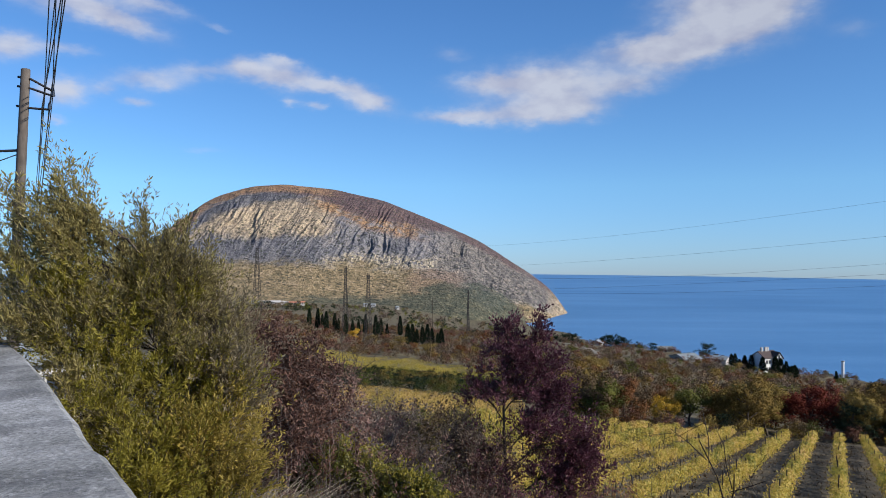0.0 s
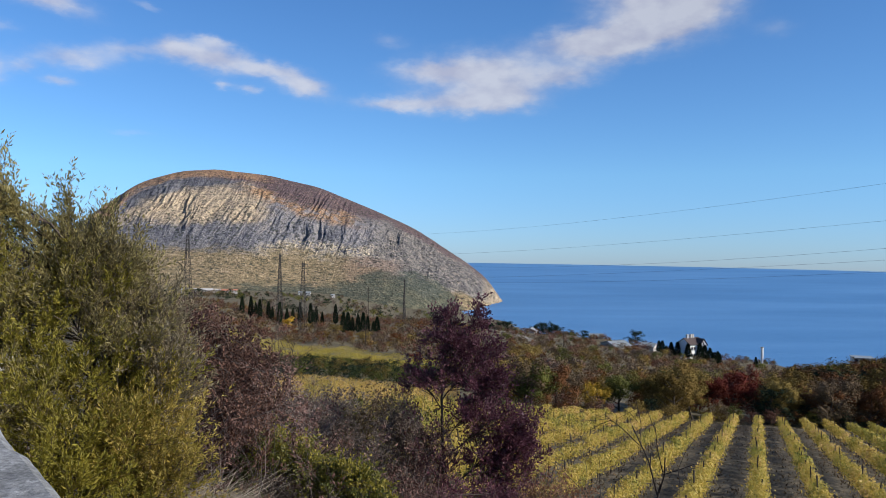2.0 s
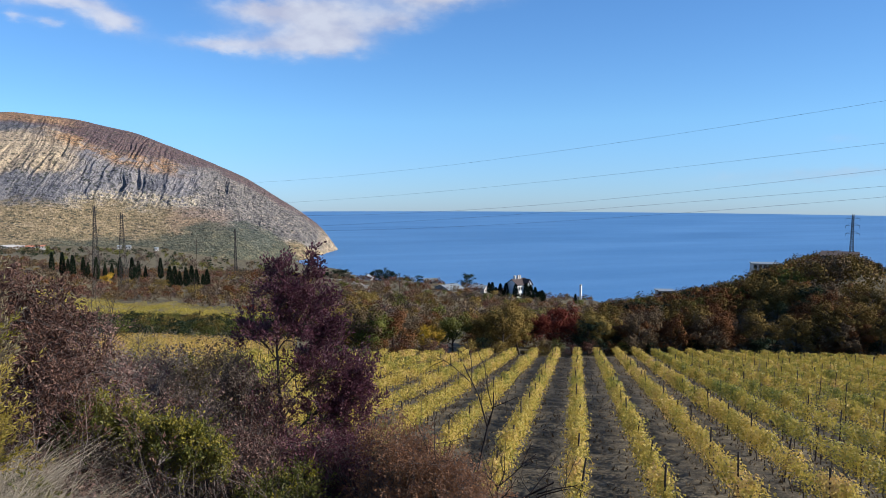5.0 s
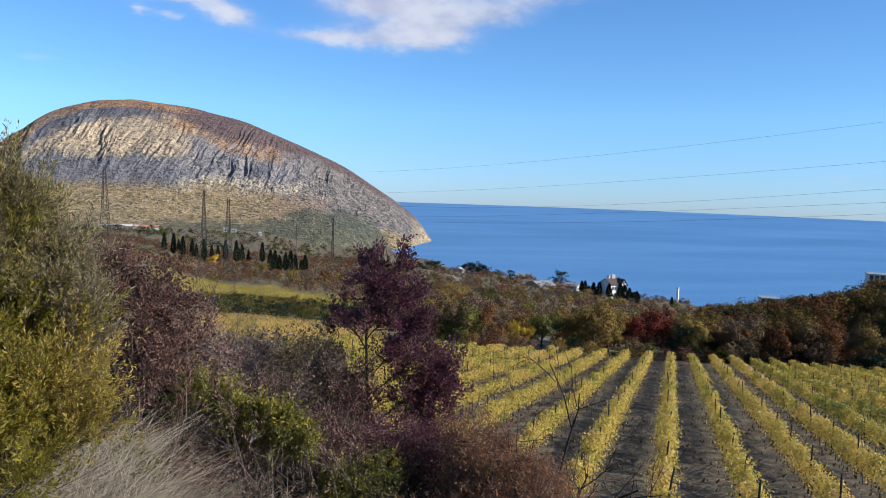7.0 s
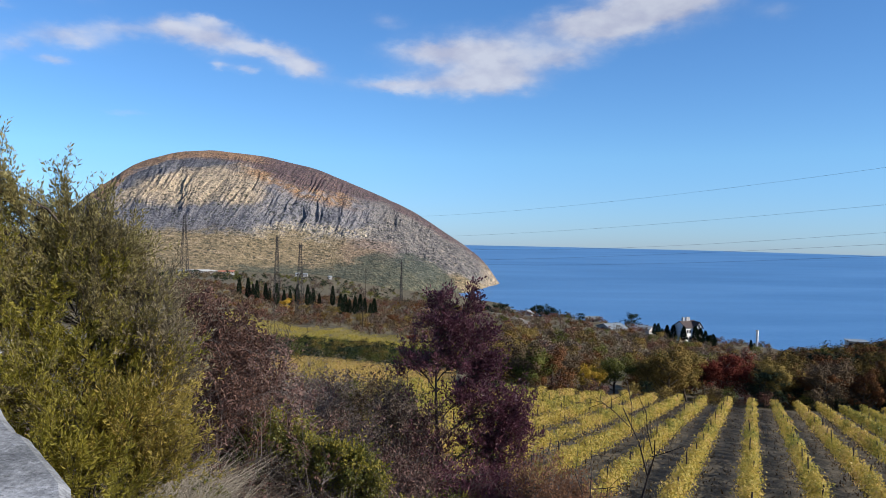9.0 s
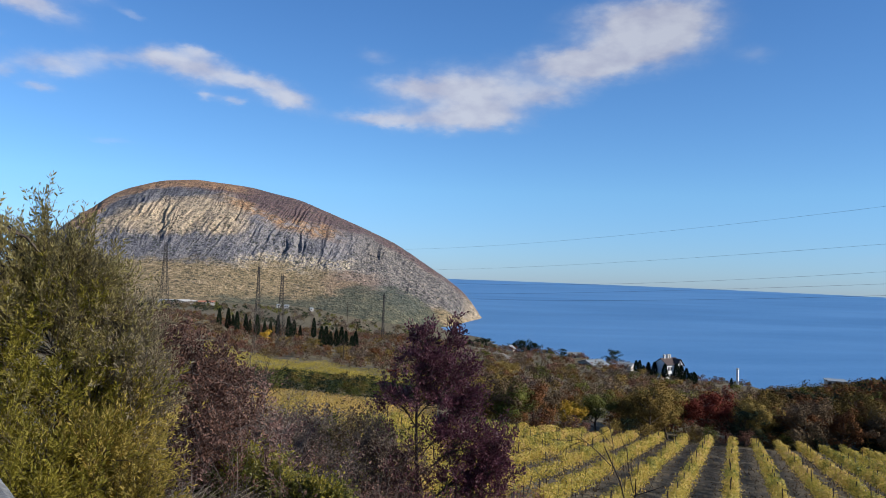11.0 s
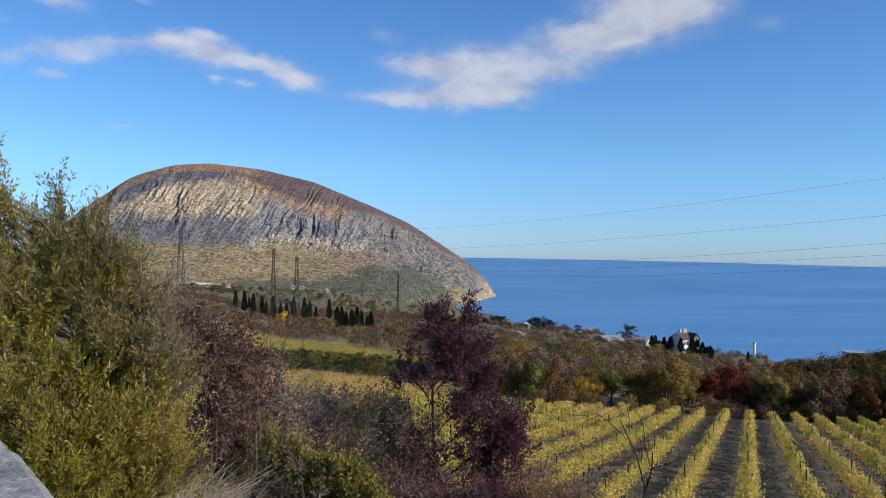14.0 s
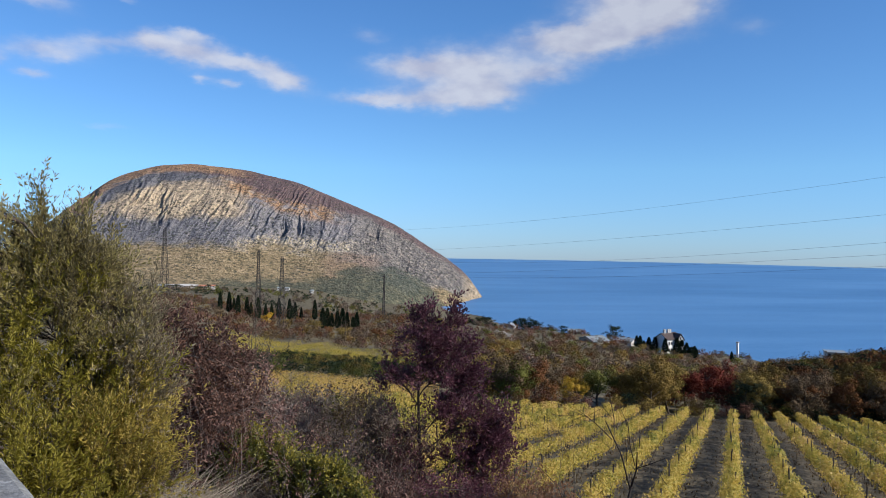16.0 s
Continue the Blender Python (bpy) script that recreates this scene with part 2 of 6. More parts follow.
def mountain_material():
    """Grey fluted rock; purple-brown woods on the crown with a copper fringe, pale crags, a tawny apron with dark bushes, scrub at the foot."""
    m, nt, b = nodes_of("mountain_rock_and_woods")
    tc = nt.nodes.new("ShaderNodeTexCoord")
    sep = nt.nodes.new("ShaderNodeSeparateXYZ")
    nt.links.new(tc.outputs["Object"], sep.inputs[0])

    def calc(op, a, bb, c=None):
        q = nt.nodes.new("ShaderNodeMath")
        q.operation = op
        for i, v in enumerate((a, bb, c)):
            if v is None:
                continue
            if isinstance(v, (int, float)):
                q.inputs[i].default_value = v
            else:
                nt.links.new(v, q.inputs[i])
        return q.outputs[0]

    def band(v, lo, hi):
        q = nt.nodes.new("ShaderNodeMapRange")
        q.interpolation_type = "SMOOTHSTEP"
        q.inputs["From Min"].default_value, q.inputs["From Max"].default_value = min(lo, hi), max(lo, hi)
        if lo > hi:
            q.inputs["To Min"].default_value, q.inputs["To Max"].default_value = 1.0, 0.0
        nt.links.new(v, q.inputs["Value"])
        return q.outputs[0]

    def both(a, c):
        return calc("MULTIPLY", a, c)

    def curve(v, lo, hi, pairs):
        """A value along the mountain, by straight pieces; pairs of place and value between 0 and 1."""
        q = nt.nodes.new("ShaderNodeMapRange")
        q.inputs["From Min"].default_value, q.inputs["From Max"].default_value = lo, hi
        nt.links.new(v, q.inputs["Value"])
        r = ramp_node(nt, [((p - lo) / (hi - lo), (k, k, k)) for p, k in pairs])
        nt.links.new(q.outputs[0], r.inputs[0])
        return r.outputs[0]

    # place on the mountain's face: u along it and v up it, both in thousandths of the distance from the road
    u0 = calc("MULTIPLY", calc("DIVIDE", sep.outputs[0], sep.outputs[1]), 1000.0)
    v0 = calc("MULTIPLY", calc("DIVIDE", calc("SUBTRACT", sep.outputs[2], EYE), sep.outputs[1]), 1000.0)
    wob, wob2 = noise_node(nt, 0.010, 7, 0.62), noise_node(nt, 0.028, 7, 0.68)
    fine, spots, speck = noise_node(nt, 0.05, 7, 0.72), noise_node(nt, 0.13, 4, 0.7), noise_node(nt, 0.22, 3, 0.75)
    ws = nt.nodes.new("ShaderNodeSeparateColor")
    nt.links.new(wob.outputs["Color"], ws.inputs[0])
    u = calc("MULTIPLY_ADD", calc("SUBTRACT", ws.outputs[0], 0.5), 95.0, u0)
    v1 = calc("MULTIPLY_ADD", calc("SUBTRACT", ws.outputs[1], 0.5), 48.0, v0)
    v = calc("MULTIPLY_ADD", calc("SUBTRACT", wob2.outputs[0], 0.5), 20.0, v1)
    crest = calc("MULTIPLY_ADD", curve(u0, -380.0, 180.0, CREST_LINE), 200.0, -100.0)
    deep = calc("ADD", calc("SUBTRACT", crest, v0), calc("MULTIPLY", calc("SUBTRACT", v, v0), 0.6))

    # the strata lean: streaks drawn along the fall line of the face
    lean = calc("MULTIPLY_ADD", v0, -0.55, u0)
    streak_at = nt.nodes.new("ShaderNodeCombineXYZ")
    nt.links.new(calc("MULTIPLY", lean, 0.17), streak_at.inputs[0])
    nt.links.new(calc("MULTIPLY", v0, 0.035), streak_at.inputs[1])
    streak = nt.nodes.new("ShaderNodeTexNoise")
    streak.inputs["Scale"].default_value, streak.inputs["Detail"].default_value, streak.inputs["Roughness"].default_value = 1.0, 6, 0.65
    nt.links.new(streak_at.outputs[0], streak.inputs["Vector"])

    grain = calc("MULTIPLY_ADD", fine.outputs[0], 0.5, calc("MULTIPLY", streak.outputs[0], 0.5))
    rough_grain = calc("MULTIPLY_ADD", fine.outputs[0], 0.55, calc("MULTIPLY", spots.outputs[0], 0.45))
    rock = ramp_node(nt, [(0.36, (0.080, 0.080, 0.088)), (0.46, (0.145, 0.140, 0.145)), (0.54, (0.195, 0.180, 0.172)), (0.64, (0.285, 0.250, 0.210))])
    nt.links.new(grain, rock.inputs[0])
    mixed = ramp_node(nt, [(0.38, (0.062, 0.060, 0.058)), (0.46, (0.120, 0.110, 0.102)), (0.54, (0.185, 0.164, 0.142)), (0.63, (0.32, 0.262, 0.195))])
    nt.links.new(rough_grain, mixed.inputs[0])
    tan = ramp_node(nt, [(0.36, (0.115, 0.100, 0.090)), (0.46, (0.26, 0.205, 0.142)), (0.58, (0.43, 0.335, 0.215))])
    nt.links.new(grain, tan.inputs[0])
    woods = ramp_node(nt, [(0.38, (0.062, 0.046, 0.050)), (0.5, (0.108, 0.076, 0.074)), (0.60, (0.160, 0.105, 0.085))])
    nt.links.new(rough_grain, woods.inputs[0])
    copper = ramp_node(nt, [(0.38, (0.13, 0.082, 0.058)), (0.5, (0.27, 0.155, 0.082)), (0.62, (0.42, 0.270, 0.135))])
    nt.links.new(rough_grain, copper.inputs[0])
    slate_and_shade = ramp_node(nt, [(0.38, (0.050, 0.052, 0.062)), (0.5, (0.098, 0.098, 0.108)), (0.62, (0.185, 0.175, 0.165))])
    nt.links.new(grain, slate_and_shade.inputs[0])
    grass = ramp_node(nt, [(0.38, (0.095, 0.085, 0.052)), (0.47, (0.190, 0.145, 0.078)), (0.55, (0.285, 0.212, 0.118)), (0.65, (0.39, 0.305, 0.20))])
    nt.links.new(rough_grain, grass.inputs[0])
    scrub = ramp_node(nt, [(0.38, (0.038, 0.048, 0.040)), (0.52, (0.075, 0.085, 0.060)), (0.64, (0.15, 0.135, 0.08))])
    nt.links.new(rough_grain, scrub.inputs[0])

    c = mix_rgb(nt, band(u, -40.0, 20.0), rock.outputs[0], mixed.outputs[0])
    # tan ribs on the upper left face; under them slate cliffs and shelf, shade in their colour
    c = mix_rgb(nt, both(both(band(u, -130.0, -175.0), band(v, 14.0, 26.0)), band(deep, 12.0, 24.0)), c, tan.outputs[0])
    c = mix_rgb(nt, both(both(band(u, -150.0, -185.0), band(v, 34.0, 14.0)), 0.55), c, slate_and_shade.outputs[0])
    c = mix_rgb(nt, both(band(u, -160.0, -200.0), both(band(deep, 30.0, 20.0), band(deep, 8.0, 13.0))), c, slate_and_shade.outputs[0])
    # the main gully, its shade put into the rock colour
    gully_shade = both(both(band(u0, -80.0, -68.0), band(u0, -46.0, -58.0)), both(band(v, 22.0, 10.0), band(v, -22.0, -10.0)))
    c = mix_rgb(nt, both(gully_shade, 0.7), c, slate_and_shade.outputs[0])
    # crown woods and their copper fringe
    thick = calc("MULTIPLY", curve(u0, -380.0, 180.0, [(-380, 0.06), (-300, 0.12), (-175, 0.30), (-140, 0.50), (-105, 0.62), (-66, 0.52), (-19, 0.30), (13, 0.20), (75, 0.16), (170, 0.06)]), 50.0)
    fringe = both(both(band(u0, -215.0, -150.0), band(u0, -10.0, -50.0)), both(band(calc("SUBTRACT", deep, thick), 22.0, 12.0), band(calc("SUBTRACT", deep, thick), -8.0, 0.0)))
    c = mix_rgb(nt, both(fringe, band(wob2.outputs[0], 0.38, 0.60)), c, copper.outputs[0])
    c = mix_rgb(nt, band(calc("SUBTRACT", deep, thick), 5.0, -5.0), c, woods.outputs[0])
    c = mix_rgb(nt, both(both(band(u0, -130.0, -180.0), band(deep, 12.0, 6.0)), 0.75), c, copper.outputs[0])
    # pale crags over the apron
    crag = both(both(band(u, -190.0, -150.0), band(u, 20.0, -20.0)), both(band(v, -2.0, -9.0), band(v, -34.0, -24.0)))
    c = mix_rgb(nt, both(crag, band(spots.outputs[0], 0.42, 0.54)), c, (0.37, 0.310, 0.215))
    # the tawny apron and the scrub under it, whose edge falls to the right
    edge = calc("MULTIPLY_ADD", curve(u0, -380.0, 180.0, [(-380, 0.66), (-250, 0.66), (-170, 0.70), (-60, 0.60), (0, 0.42), (60, 0.08), (180, 0.0)]), 100.0, -82.0)
    c = mix_rgb(nt, band(calc("SUBTRACT", calc("MULTIPLY_ADD", calc("SUBTRACT", fine.outputs[0], 0.5), 26.0, v), edge), 7.0, -8.0), c, grass.outputs[0])
    earth = both(both(band(u, -50.0, -20.0), band(u, 40.0, 10.0)), both(band(v, -24.0, -32.0), band(v, -60.0, -48.0)))
    c = mix_rgb(nt, both(earth, 0.6), c, (0.23, 0.155, 0.105))
    low = calc("MULTIPLY_ADD", curve(u0, -380.0, 180.0, [(-380, 0.28), (-230, 0.30), (-120, 0.38), (-60, 0.40), (0, 0.56), (50, 0.60), (95, 0.30), (120, 0.0)]), 100.0, -100.0)
    c = mix_rgb(nt, both(band(calc("SUBTRACT", v, low), 5.0, -7.0), 0.85), c, scrub.outputs[0])
    c = mix_rgb(nt, both(band(u0, 140.0, 160.0), 0.75), c, tan.outputs[0])
    # single bushes dotted over rock and slope
    dots = nt.nodes.new("ShaderNodeTexVoronoi")
    dots.inputs["Scale"].default_value = 0.10
    nt.links.new(tc.outputs["Object"], dots.inputs["Vector"])
    where = both(band(dots.outputs["Distance"], 0.46, 0.26), band(wob2.outputs[0], 0.40, 0.54))
    c = mix_rgb(nt, both(where, 0.75), c, (0.045, 0.050, 0.036))
    light = ramp_node(nt, [(0.36, (0.76, 0.76, 0.82)), (0.50, (1.06, 1.06, 1.09)), (0.64, (1.42, 1.40, 1.37))])
    nt.links.new(speck.outputs[0], light.inputs[0])
    c = mix_rgb(nt, 1.0, c, light.outputs[0], "MULTIPLY")
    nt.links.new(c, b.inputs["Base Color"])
    b.inputs["Roughness"].default_value, b.inputs["Specular IOR Level"].default_value = 0.95, 0.1
    bump(nt, b, calc("MULTIPLY_ADD", speck.outputs[0], 0.4, calc("MULTIPLY_ADD", fine.outputs[0], 0.6, spots.outputs[0])), 0.8, 9.0)
    return m


# the mountain's crest: bearing and elevation, degrees
CREST_B = (-30, -24, -21.2, -19.8, -18.6, -17.2, -14.8, -12.35, -8.5, -4.7, 0.3, 2.9, 5.2, 7.4, 8.9, 9.5, 10.1)
CREST_E = (-5.0, -3.4, -0.6, 1.8, 3.2, 4.2, 4.95, 5.18, 4.85, 4.03, 2.05, 0.85, -0.6, -2.05, -3.3, -4.3, -5.4)
CREST_LINE = [(1000 * math.tan(radians(a)), 0.5 + 5 * math.tan(radians(e)) / math.cos(radians(a))) for a, e in zip(CREST_B, CREST_E) if -21 < a < 9.6]


M = {}
M["sea"] = sea_material()
M["mountain"] = mountain_material()
M["ground"] = mottled("dry_hillside_earth", [(0.34, (0.024, 0.021, 0.012)), (0.45, (0.060, 0.050, 0.027)), (0.53, (0.105, 0.085, 0.046)), (0.64, (0.19, 0.15, 0.085))], 0.25, 0.95, 9, 0.7, 0.12)
M["soil"] = mottled("vineyard_soil_with_dry_weeds", [(0.34, (0.018, 0.015, 0.010)), (0.46, (0.050, 0.040, 0.026)), (0.55, (0.092, 0.074, 0.046)), (0.66, (0.17, 0.138, 0.090))], 1.1, 0.95, 7, 0.8, 0.06)
M["concrete"] = mottled("weathered_concrete", [(0.30, (0.055, 0.055, 0.053)), (0.43, (0.14, 0.14, 0.135)), (0.55, (0.25, 0.25, 0.245)), (0.68, (0.40, 0.40, 0.40))], 2.4, 0.9, 26, 0.7, 0.006)


def spotted(m, scale, lo, hi, colour, amount):
    """Blotches of another colour over a surface."""
    nt = m.node_tree
    b = nt.nodes["Principled BSDF"]
    under = b.inputs["Base Color"].links[0].from_socket
    t = noise_node(nt, scale, 5, 0.7)
    r = ramp_node(nt, [(lo, (0, 0, 0)), (hi, (amount, amount, amount))])
    nt.links.new(t.outputs[0], r.inputs[0])
    nt.links.new(mix_rgb(nt, r.outputs[0], under, colour), b.inputs["Base Color"])


spotted(M["concrete"], 4.5, 0.54, 0.62, (0.075, 0.075, 0.079), 0.5)
spotted(M["concrete"], 45.0, 0.58, 0.66, (0.045, 0.045, 0.046), 0.7)
spotted(M["concrete"], 16.0, 0.60, 0.68, (0.46, 0.46, 0.45), 0.5)
M["pole"] = mottled("stained_pole_concrete", [(0.3, (0.045, 0.037, 0.031)), (0.5, (0.10, 0.083, 0.069)), (0.7, (0.16, 0.135, 0.115))], 2.5, 0.9, 6, 0.4, 0.005, (1, 1, 0.3))
M["track"] = mottled("pale_dirt", [(0.3, (0.11, 0.095, 0.075)), (0.5, (0.19, 0.165, 0.135)), (0.7, (0.27, 0.24, 0.20))], 0.6, 0.95, 8, 0.5, 0.05)
M["asphalt"] = mottled("old_asphalt", [(0.3, (0.035, 0.035, 0.036)), (0.7, (0.075, 0.074, 0.072))], 2.0, 0.9, 20, 0.5, 0.006)
M["bark"] = mottled("grey_brown_bark", [(0.3, (0.030, 0.022, 0.017)), (0.55, (0.080, 0.062, 0.048)), (0.75, (0.16, 0.13, 0.105))], 4.0, 0.95, 6, 0.8, 0.01, (1, 1, 0.25))
M["dark_bark"] = mottled("dark_wet_bark", [(0.3, (0.014, 0.010, 0.009)), (0.6, (0.040, 0.031, 0.026)), (0.8, (0.09, 0.072, 0.06))], 5.0, 0.9, 6, 0.6, 0.006)
M["twig"] = mottled("bare_twigs", [(0.3, (0.055, 0.042, 0.037)), (0.6, (0.130, 0.104, 0.092)), (0.8, (0.24, 0.20, 0.175))], 6.0, 0.9, 5, 0.4, 0.004)
M["post"] = mottled("dark_weathered_stake", [(0.3, (0.022, 0.018, 0.015)), (0.7, (0.070, 0.055, 0.044))], 5.0, 0.9, 6, 0.5, 0.004)
M["steel"] = plain("rusty_grey_steel", (0.034, 0.028, 0.026), 0.7, 0.2)
M["wire"] = plain("black_cable", (0.02, 0.02, 0.022), 0.5)
M["bright"] = plain("fresh_white_render", (0.70, 0.68, 0.65), 0.85)
M["white"] = plain("white_render", (0.42, 0.40, 0.37), 0.85)
M["cream"] = plain("cream_render", (0.36, 0.33, 0.28), 0.9)
M["roof"] = plain("brown_red_roof_tiles", (0.052, 0.034, 0.030), 0.85)
M["redroof"] = plain("bright_red_roof", (0.42, 0.16, 0.09), 0.75)
M["sheet"] = plain("grey_metal_sheet", (0.22, 0.24, 0.24), 0.6, 0.1)
M["pane"] = plain("dark_window_glass", (0.03, 0.035, 0.045), 0.12)

# leaves: name, tones from dark to light
def leaf_set():
    M["olive"] = leafy("olive_yellow_leaves", [(0.135, 0.108, 0.054), (0.245, 0.202, 0.078), (0.36, 0.30, 0.105), (0.50, 0.43, 0.21)], 0.5, 0.5, 1.6, 0.5, 1.6)
    M["silver"] = leafy("sunlit_pale_leaves", [(0.14, 0.112, 0.064), (0.26, 0.21, 0.125), (0.50, 0.43, 0.31)], 0.55, 0.45, 1.6, 0.5, 1.2)
    M["purple"] = leafy("dark_purple_leaves", [(0.036, 0.013, 0.021), (0.092, 0.034, 0.049), (0.17, 0.068, 0.084), (0.34, 0.21, 0.20)], 0.45, 0.38, 0.8, 0.45, 1.2)
    M["russet"] = leafy("russet_brown_leaves", [(0.034, 0.016, 0.013), (0.130, 0.064, 0.046), (0.250, 0.145, 0.105)], 0.8, 0.14, 0.3, 0.15, 1.0, 0.04)
    M["drab"] = leafy("drab_brown_leaves", [(0.045, 0.031, 0.020), (0.110, 0.077, 0.045), (0.190, 0.137, 0.080)], 0.8, 0.14, 0.3, 0.05, 1.0, 0.04)
    M["green"] = leafy("bramble_green_leaves", [(0.022, 0.030, 0.009), (0.062, 0.074, 0.018), (0.125, 0.122, 0.028), (0.22, 0.18, 0.036)], 0.7, 0.25, 0.6, 0.15, 1.2, 0.06)
    M["vine"] = leafy("yellow_vine_leaves", [(0.115, 0.135, 0.025), (0.28, 0.245, 0.043), (0.41, 0.315, 0.058), (0.49, 0.345, 0.076), (0.50, 0.32, 0.12)], 0.55, 0.42, 0.40, 0.40, 2.0)
    M["vine_far"] = leafy("golden_vine_leaves", [(0.16, 0.16, 0.035), (0.48, 0.37, 0.055), (0.60, 0.42, 0.08)], 0.6, 0.4, 0.12, 0.4, 1.3)
    M["oak"] = leafy("olive_brown_oak_leaves", [(0.026, 0.019, 0.007), (0.092, 0.064, 0.019), (0.172, 0.112, 0.032), (0.25, 0.165, 0.048)], 0.8, 0.14, 0.3, 0.04, 1.0, 0.04)
    M["amber"] = leafy("tawny_olive_gold_leaves", [(0.052, 0.040, 0.013), (0.145, 0.105, 0.030), (0.235, 0.165, 0.048), (0.33, 0.225, 0.060)], 0.8, 0.2, 0.3, 0.05, 1.0, 0.04)
    M["rust"] = leafy("rust_brown_leaves", [(0.040, 0.018, 0.009), (0.115, 0.050, 0.020), (0.200, 0.092, 0.034)], 0.8, 0.14, 0.3, 0.04, 1.0, 0.04)
    M["crimson"] = leafy("crimson_leaves", [(0.050, 0.010, 0.009), (0.135, 0.032, 0.020), (0.220, 0.068, 0.036)], 0.8, 0.14, 0.3, 0.10, 1.0, 0.04)
    M["gold"] = leafy("golden_leaves", [(0.22, 0.14, 0.015), (0.52, 0.32, 0.025), (0.68, 0.43, 0.045)], 0.6, 0.35, 0.4)
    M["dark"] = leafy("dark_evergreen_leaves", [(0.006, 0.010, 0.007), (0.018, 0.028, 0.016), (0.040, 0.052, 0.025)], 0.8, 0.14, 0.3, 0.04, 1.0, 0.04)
    M["grey"] = leafy("grey_brown_twigs", [(0.055, 0.041, 0.034), (0.110, 0.082, 0.066), (0.175, 0.135, 0.105)], 0.8, 0.14, 0.3, 0.08, 1.0, 0.04)
    M["lime"] = leafy("yellow_green_leaves", [(0.115, 0.104, 0.018), (0.225, 0.196, 0.028), (0.34, 0.285, 0.046), (0.47, 0.385, 0.11)], 0.5, 0.5, 1.4, 0.5, 1.3)
    M["thorn"] = leafy("dull_thorn_leaves", [(0.055, 0.041, 0.031), (0.165, 0.122, 0.088), (0.31, 0.24, 0.165)], 0.7, 0.3, 0.9)
    M["wine"] = leafy("faded_wine_brown_leaves", [(0.038, 0.020, 0.018), (0.120, 0.063, 0.052), (0.24, 0.142, 0.112), (0.38, 0.26, 0.21)], 0.6, 0.3, 0.9, 0.55, 1.2)
    M["rosy"] = leafy("dark_russet_leaves", [(0.042, 0.022, 0.016), (0.110, 0.056, 0.040), (0.20, 0.108, 0.076), (0.35, 0.23, 0.17)], 0.6, 0.3, 1.1, 0.5, 1.4)
    M["bramble"] = leafy("dark_bramble_leaves", [(0.038, 0.048, 0.012), (0.115, 0.122, 0.028), (0.22, 0.20, 0.044), (0.36, 0.29, 0.07)], 0.5, 0.4, 1.1, 0.5, 1.4)
    M["copper"] = leafy("coppery_leaves", [(0.10, 0.048, 0.028), (0.26, 0.130, 0.068), (0.40, 0.235, 0.135)], 0.6, 0.35, 1.0)
    M["honey"] = leafy("sunlit_yellow_leaves", [(0.15, 0.122, 0.028), (0.31, 0.24, 0.050), (0.46, 0.345, 0.085), (0.58, 0.46, 0.22)], 0.5, 0.5, 1.4, 0.5, 1.3)
    M["vine_gold"] = leafy("orange_gold_vine_leaves", [(0.14, 0.12, 0.035), (0.46, 0.33, 0.065), (0.62, 0.40, 0.10), (0.55, 0.29, 0.12)], 0.6, 0.4, 0.35, 0.5, 1.8)
    M["haze"] = leafy("faded_grey_brown_leaves", [(0.070, 0.054, 0.046), (0.18, 0.143, 0.120), (0.34, 0.275, 0.225)], 0.7, 0.45, 0.9, 0.5, 1.2)
    M["straw"] = leafy("straw_grass", [(0.12, 0.098, 0.066), (0.29, 0.243, 0.178), (0.50, 0.435, 0.335)], 0.7, 0.3, 0.8, 0.5)


leaf_set()

# ---- mesh helpers ----


def mesh_from(name, verts, faces, mats, index=None, smooth=False, normals=None):
    """A mesh from arrays: verts (n, 3) and faces (m, 3 or 4). normals: one for each vertex, where leaves are shaded as the clump that they clothe."""
    me = bpy.data.meshes.new(name)
    verts, faces = np.asarray(verts, dtype=np.float32), np.asarray(faces, dtype=np.int32)
    k = faces.shape[1]
    me.vertices.add(len(verts))
    me.vertices.foreach_set("co", verts.ravel())
    me.loops.add(faces.size)
    me.loops.foreach_set("vertex_index", faces.ravel())
    me.polygons.add(len(faces))
    me.polygons.foreach_set("loop_start", np.arange(0, faces.size, k, dtype=np.int32))
    for m in mats:
        me.materials.append(m)
    if index is not None:
        me.polygons.foreach_set("material_index", np.asarray(index, dtype=np.int32))
    me.polygons.foreach_set("use_smooth", np.full(len(faces), smooth))
    me.update(calc_edges=True)
    me.validate()
    if normals is not None:
        me.normals_split_custom_set_from_vertices(unit(np.asarray(normals)))
    return me


def child(name, me, parent, label="", kind=""):
    ob = new(name, me)
    ob.parent = parent
    return tagged(ob, label, kind=kind)


def bm_mesh(name, bm, mats):
    me = bpy.data.meshes.new(name)
    bmesh.ops.recalc_face_normals(bm, faces=bm.faces)
    bm.to_mesh(me)
    bm.free()
    for m in mats:
        me.materials.append(m)
    return me


def part(name, bm, material, parent, label=""):
    return child(name, bm_mesh(name, bm, [material]), parent, label)


def box(bm, x0, y0, z0, x1, y1, z1, turn=None):
    r = bmesh.ops.create_cube(bm, size=1.0)
    bmesh.ops.scale(bm, vec=(x1 - x0, y1 - y0, z1 - z0), verts=r["verts"])
    bmesh.ops.translate(bm, vec=((x0 + x1) / 2, (y0 + y1) / 2, (z0 + z1) / 2), verts=r["verts"])
    if turn is not None:
        bmesh.ops.transform(bm, matrix=turn, verts=r["verts"])
    return r["verts"]


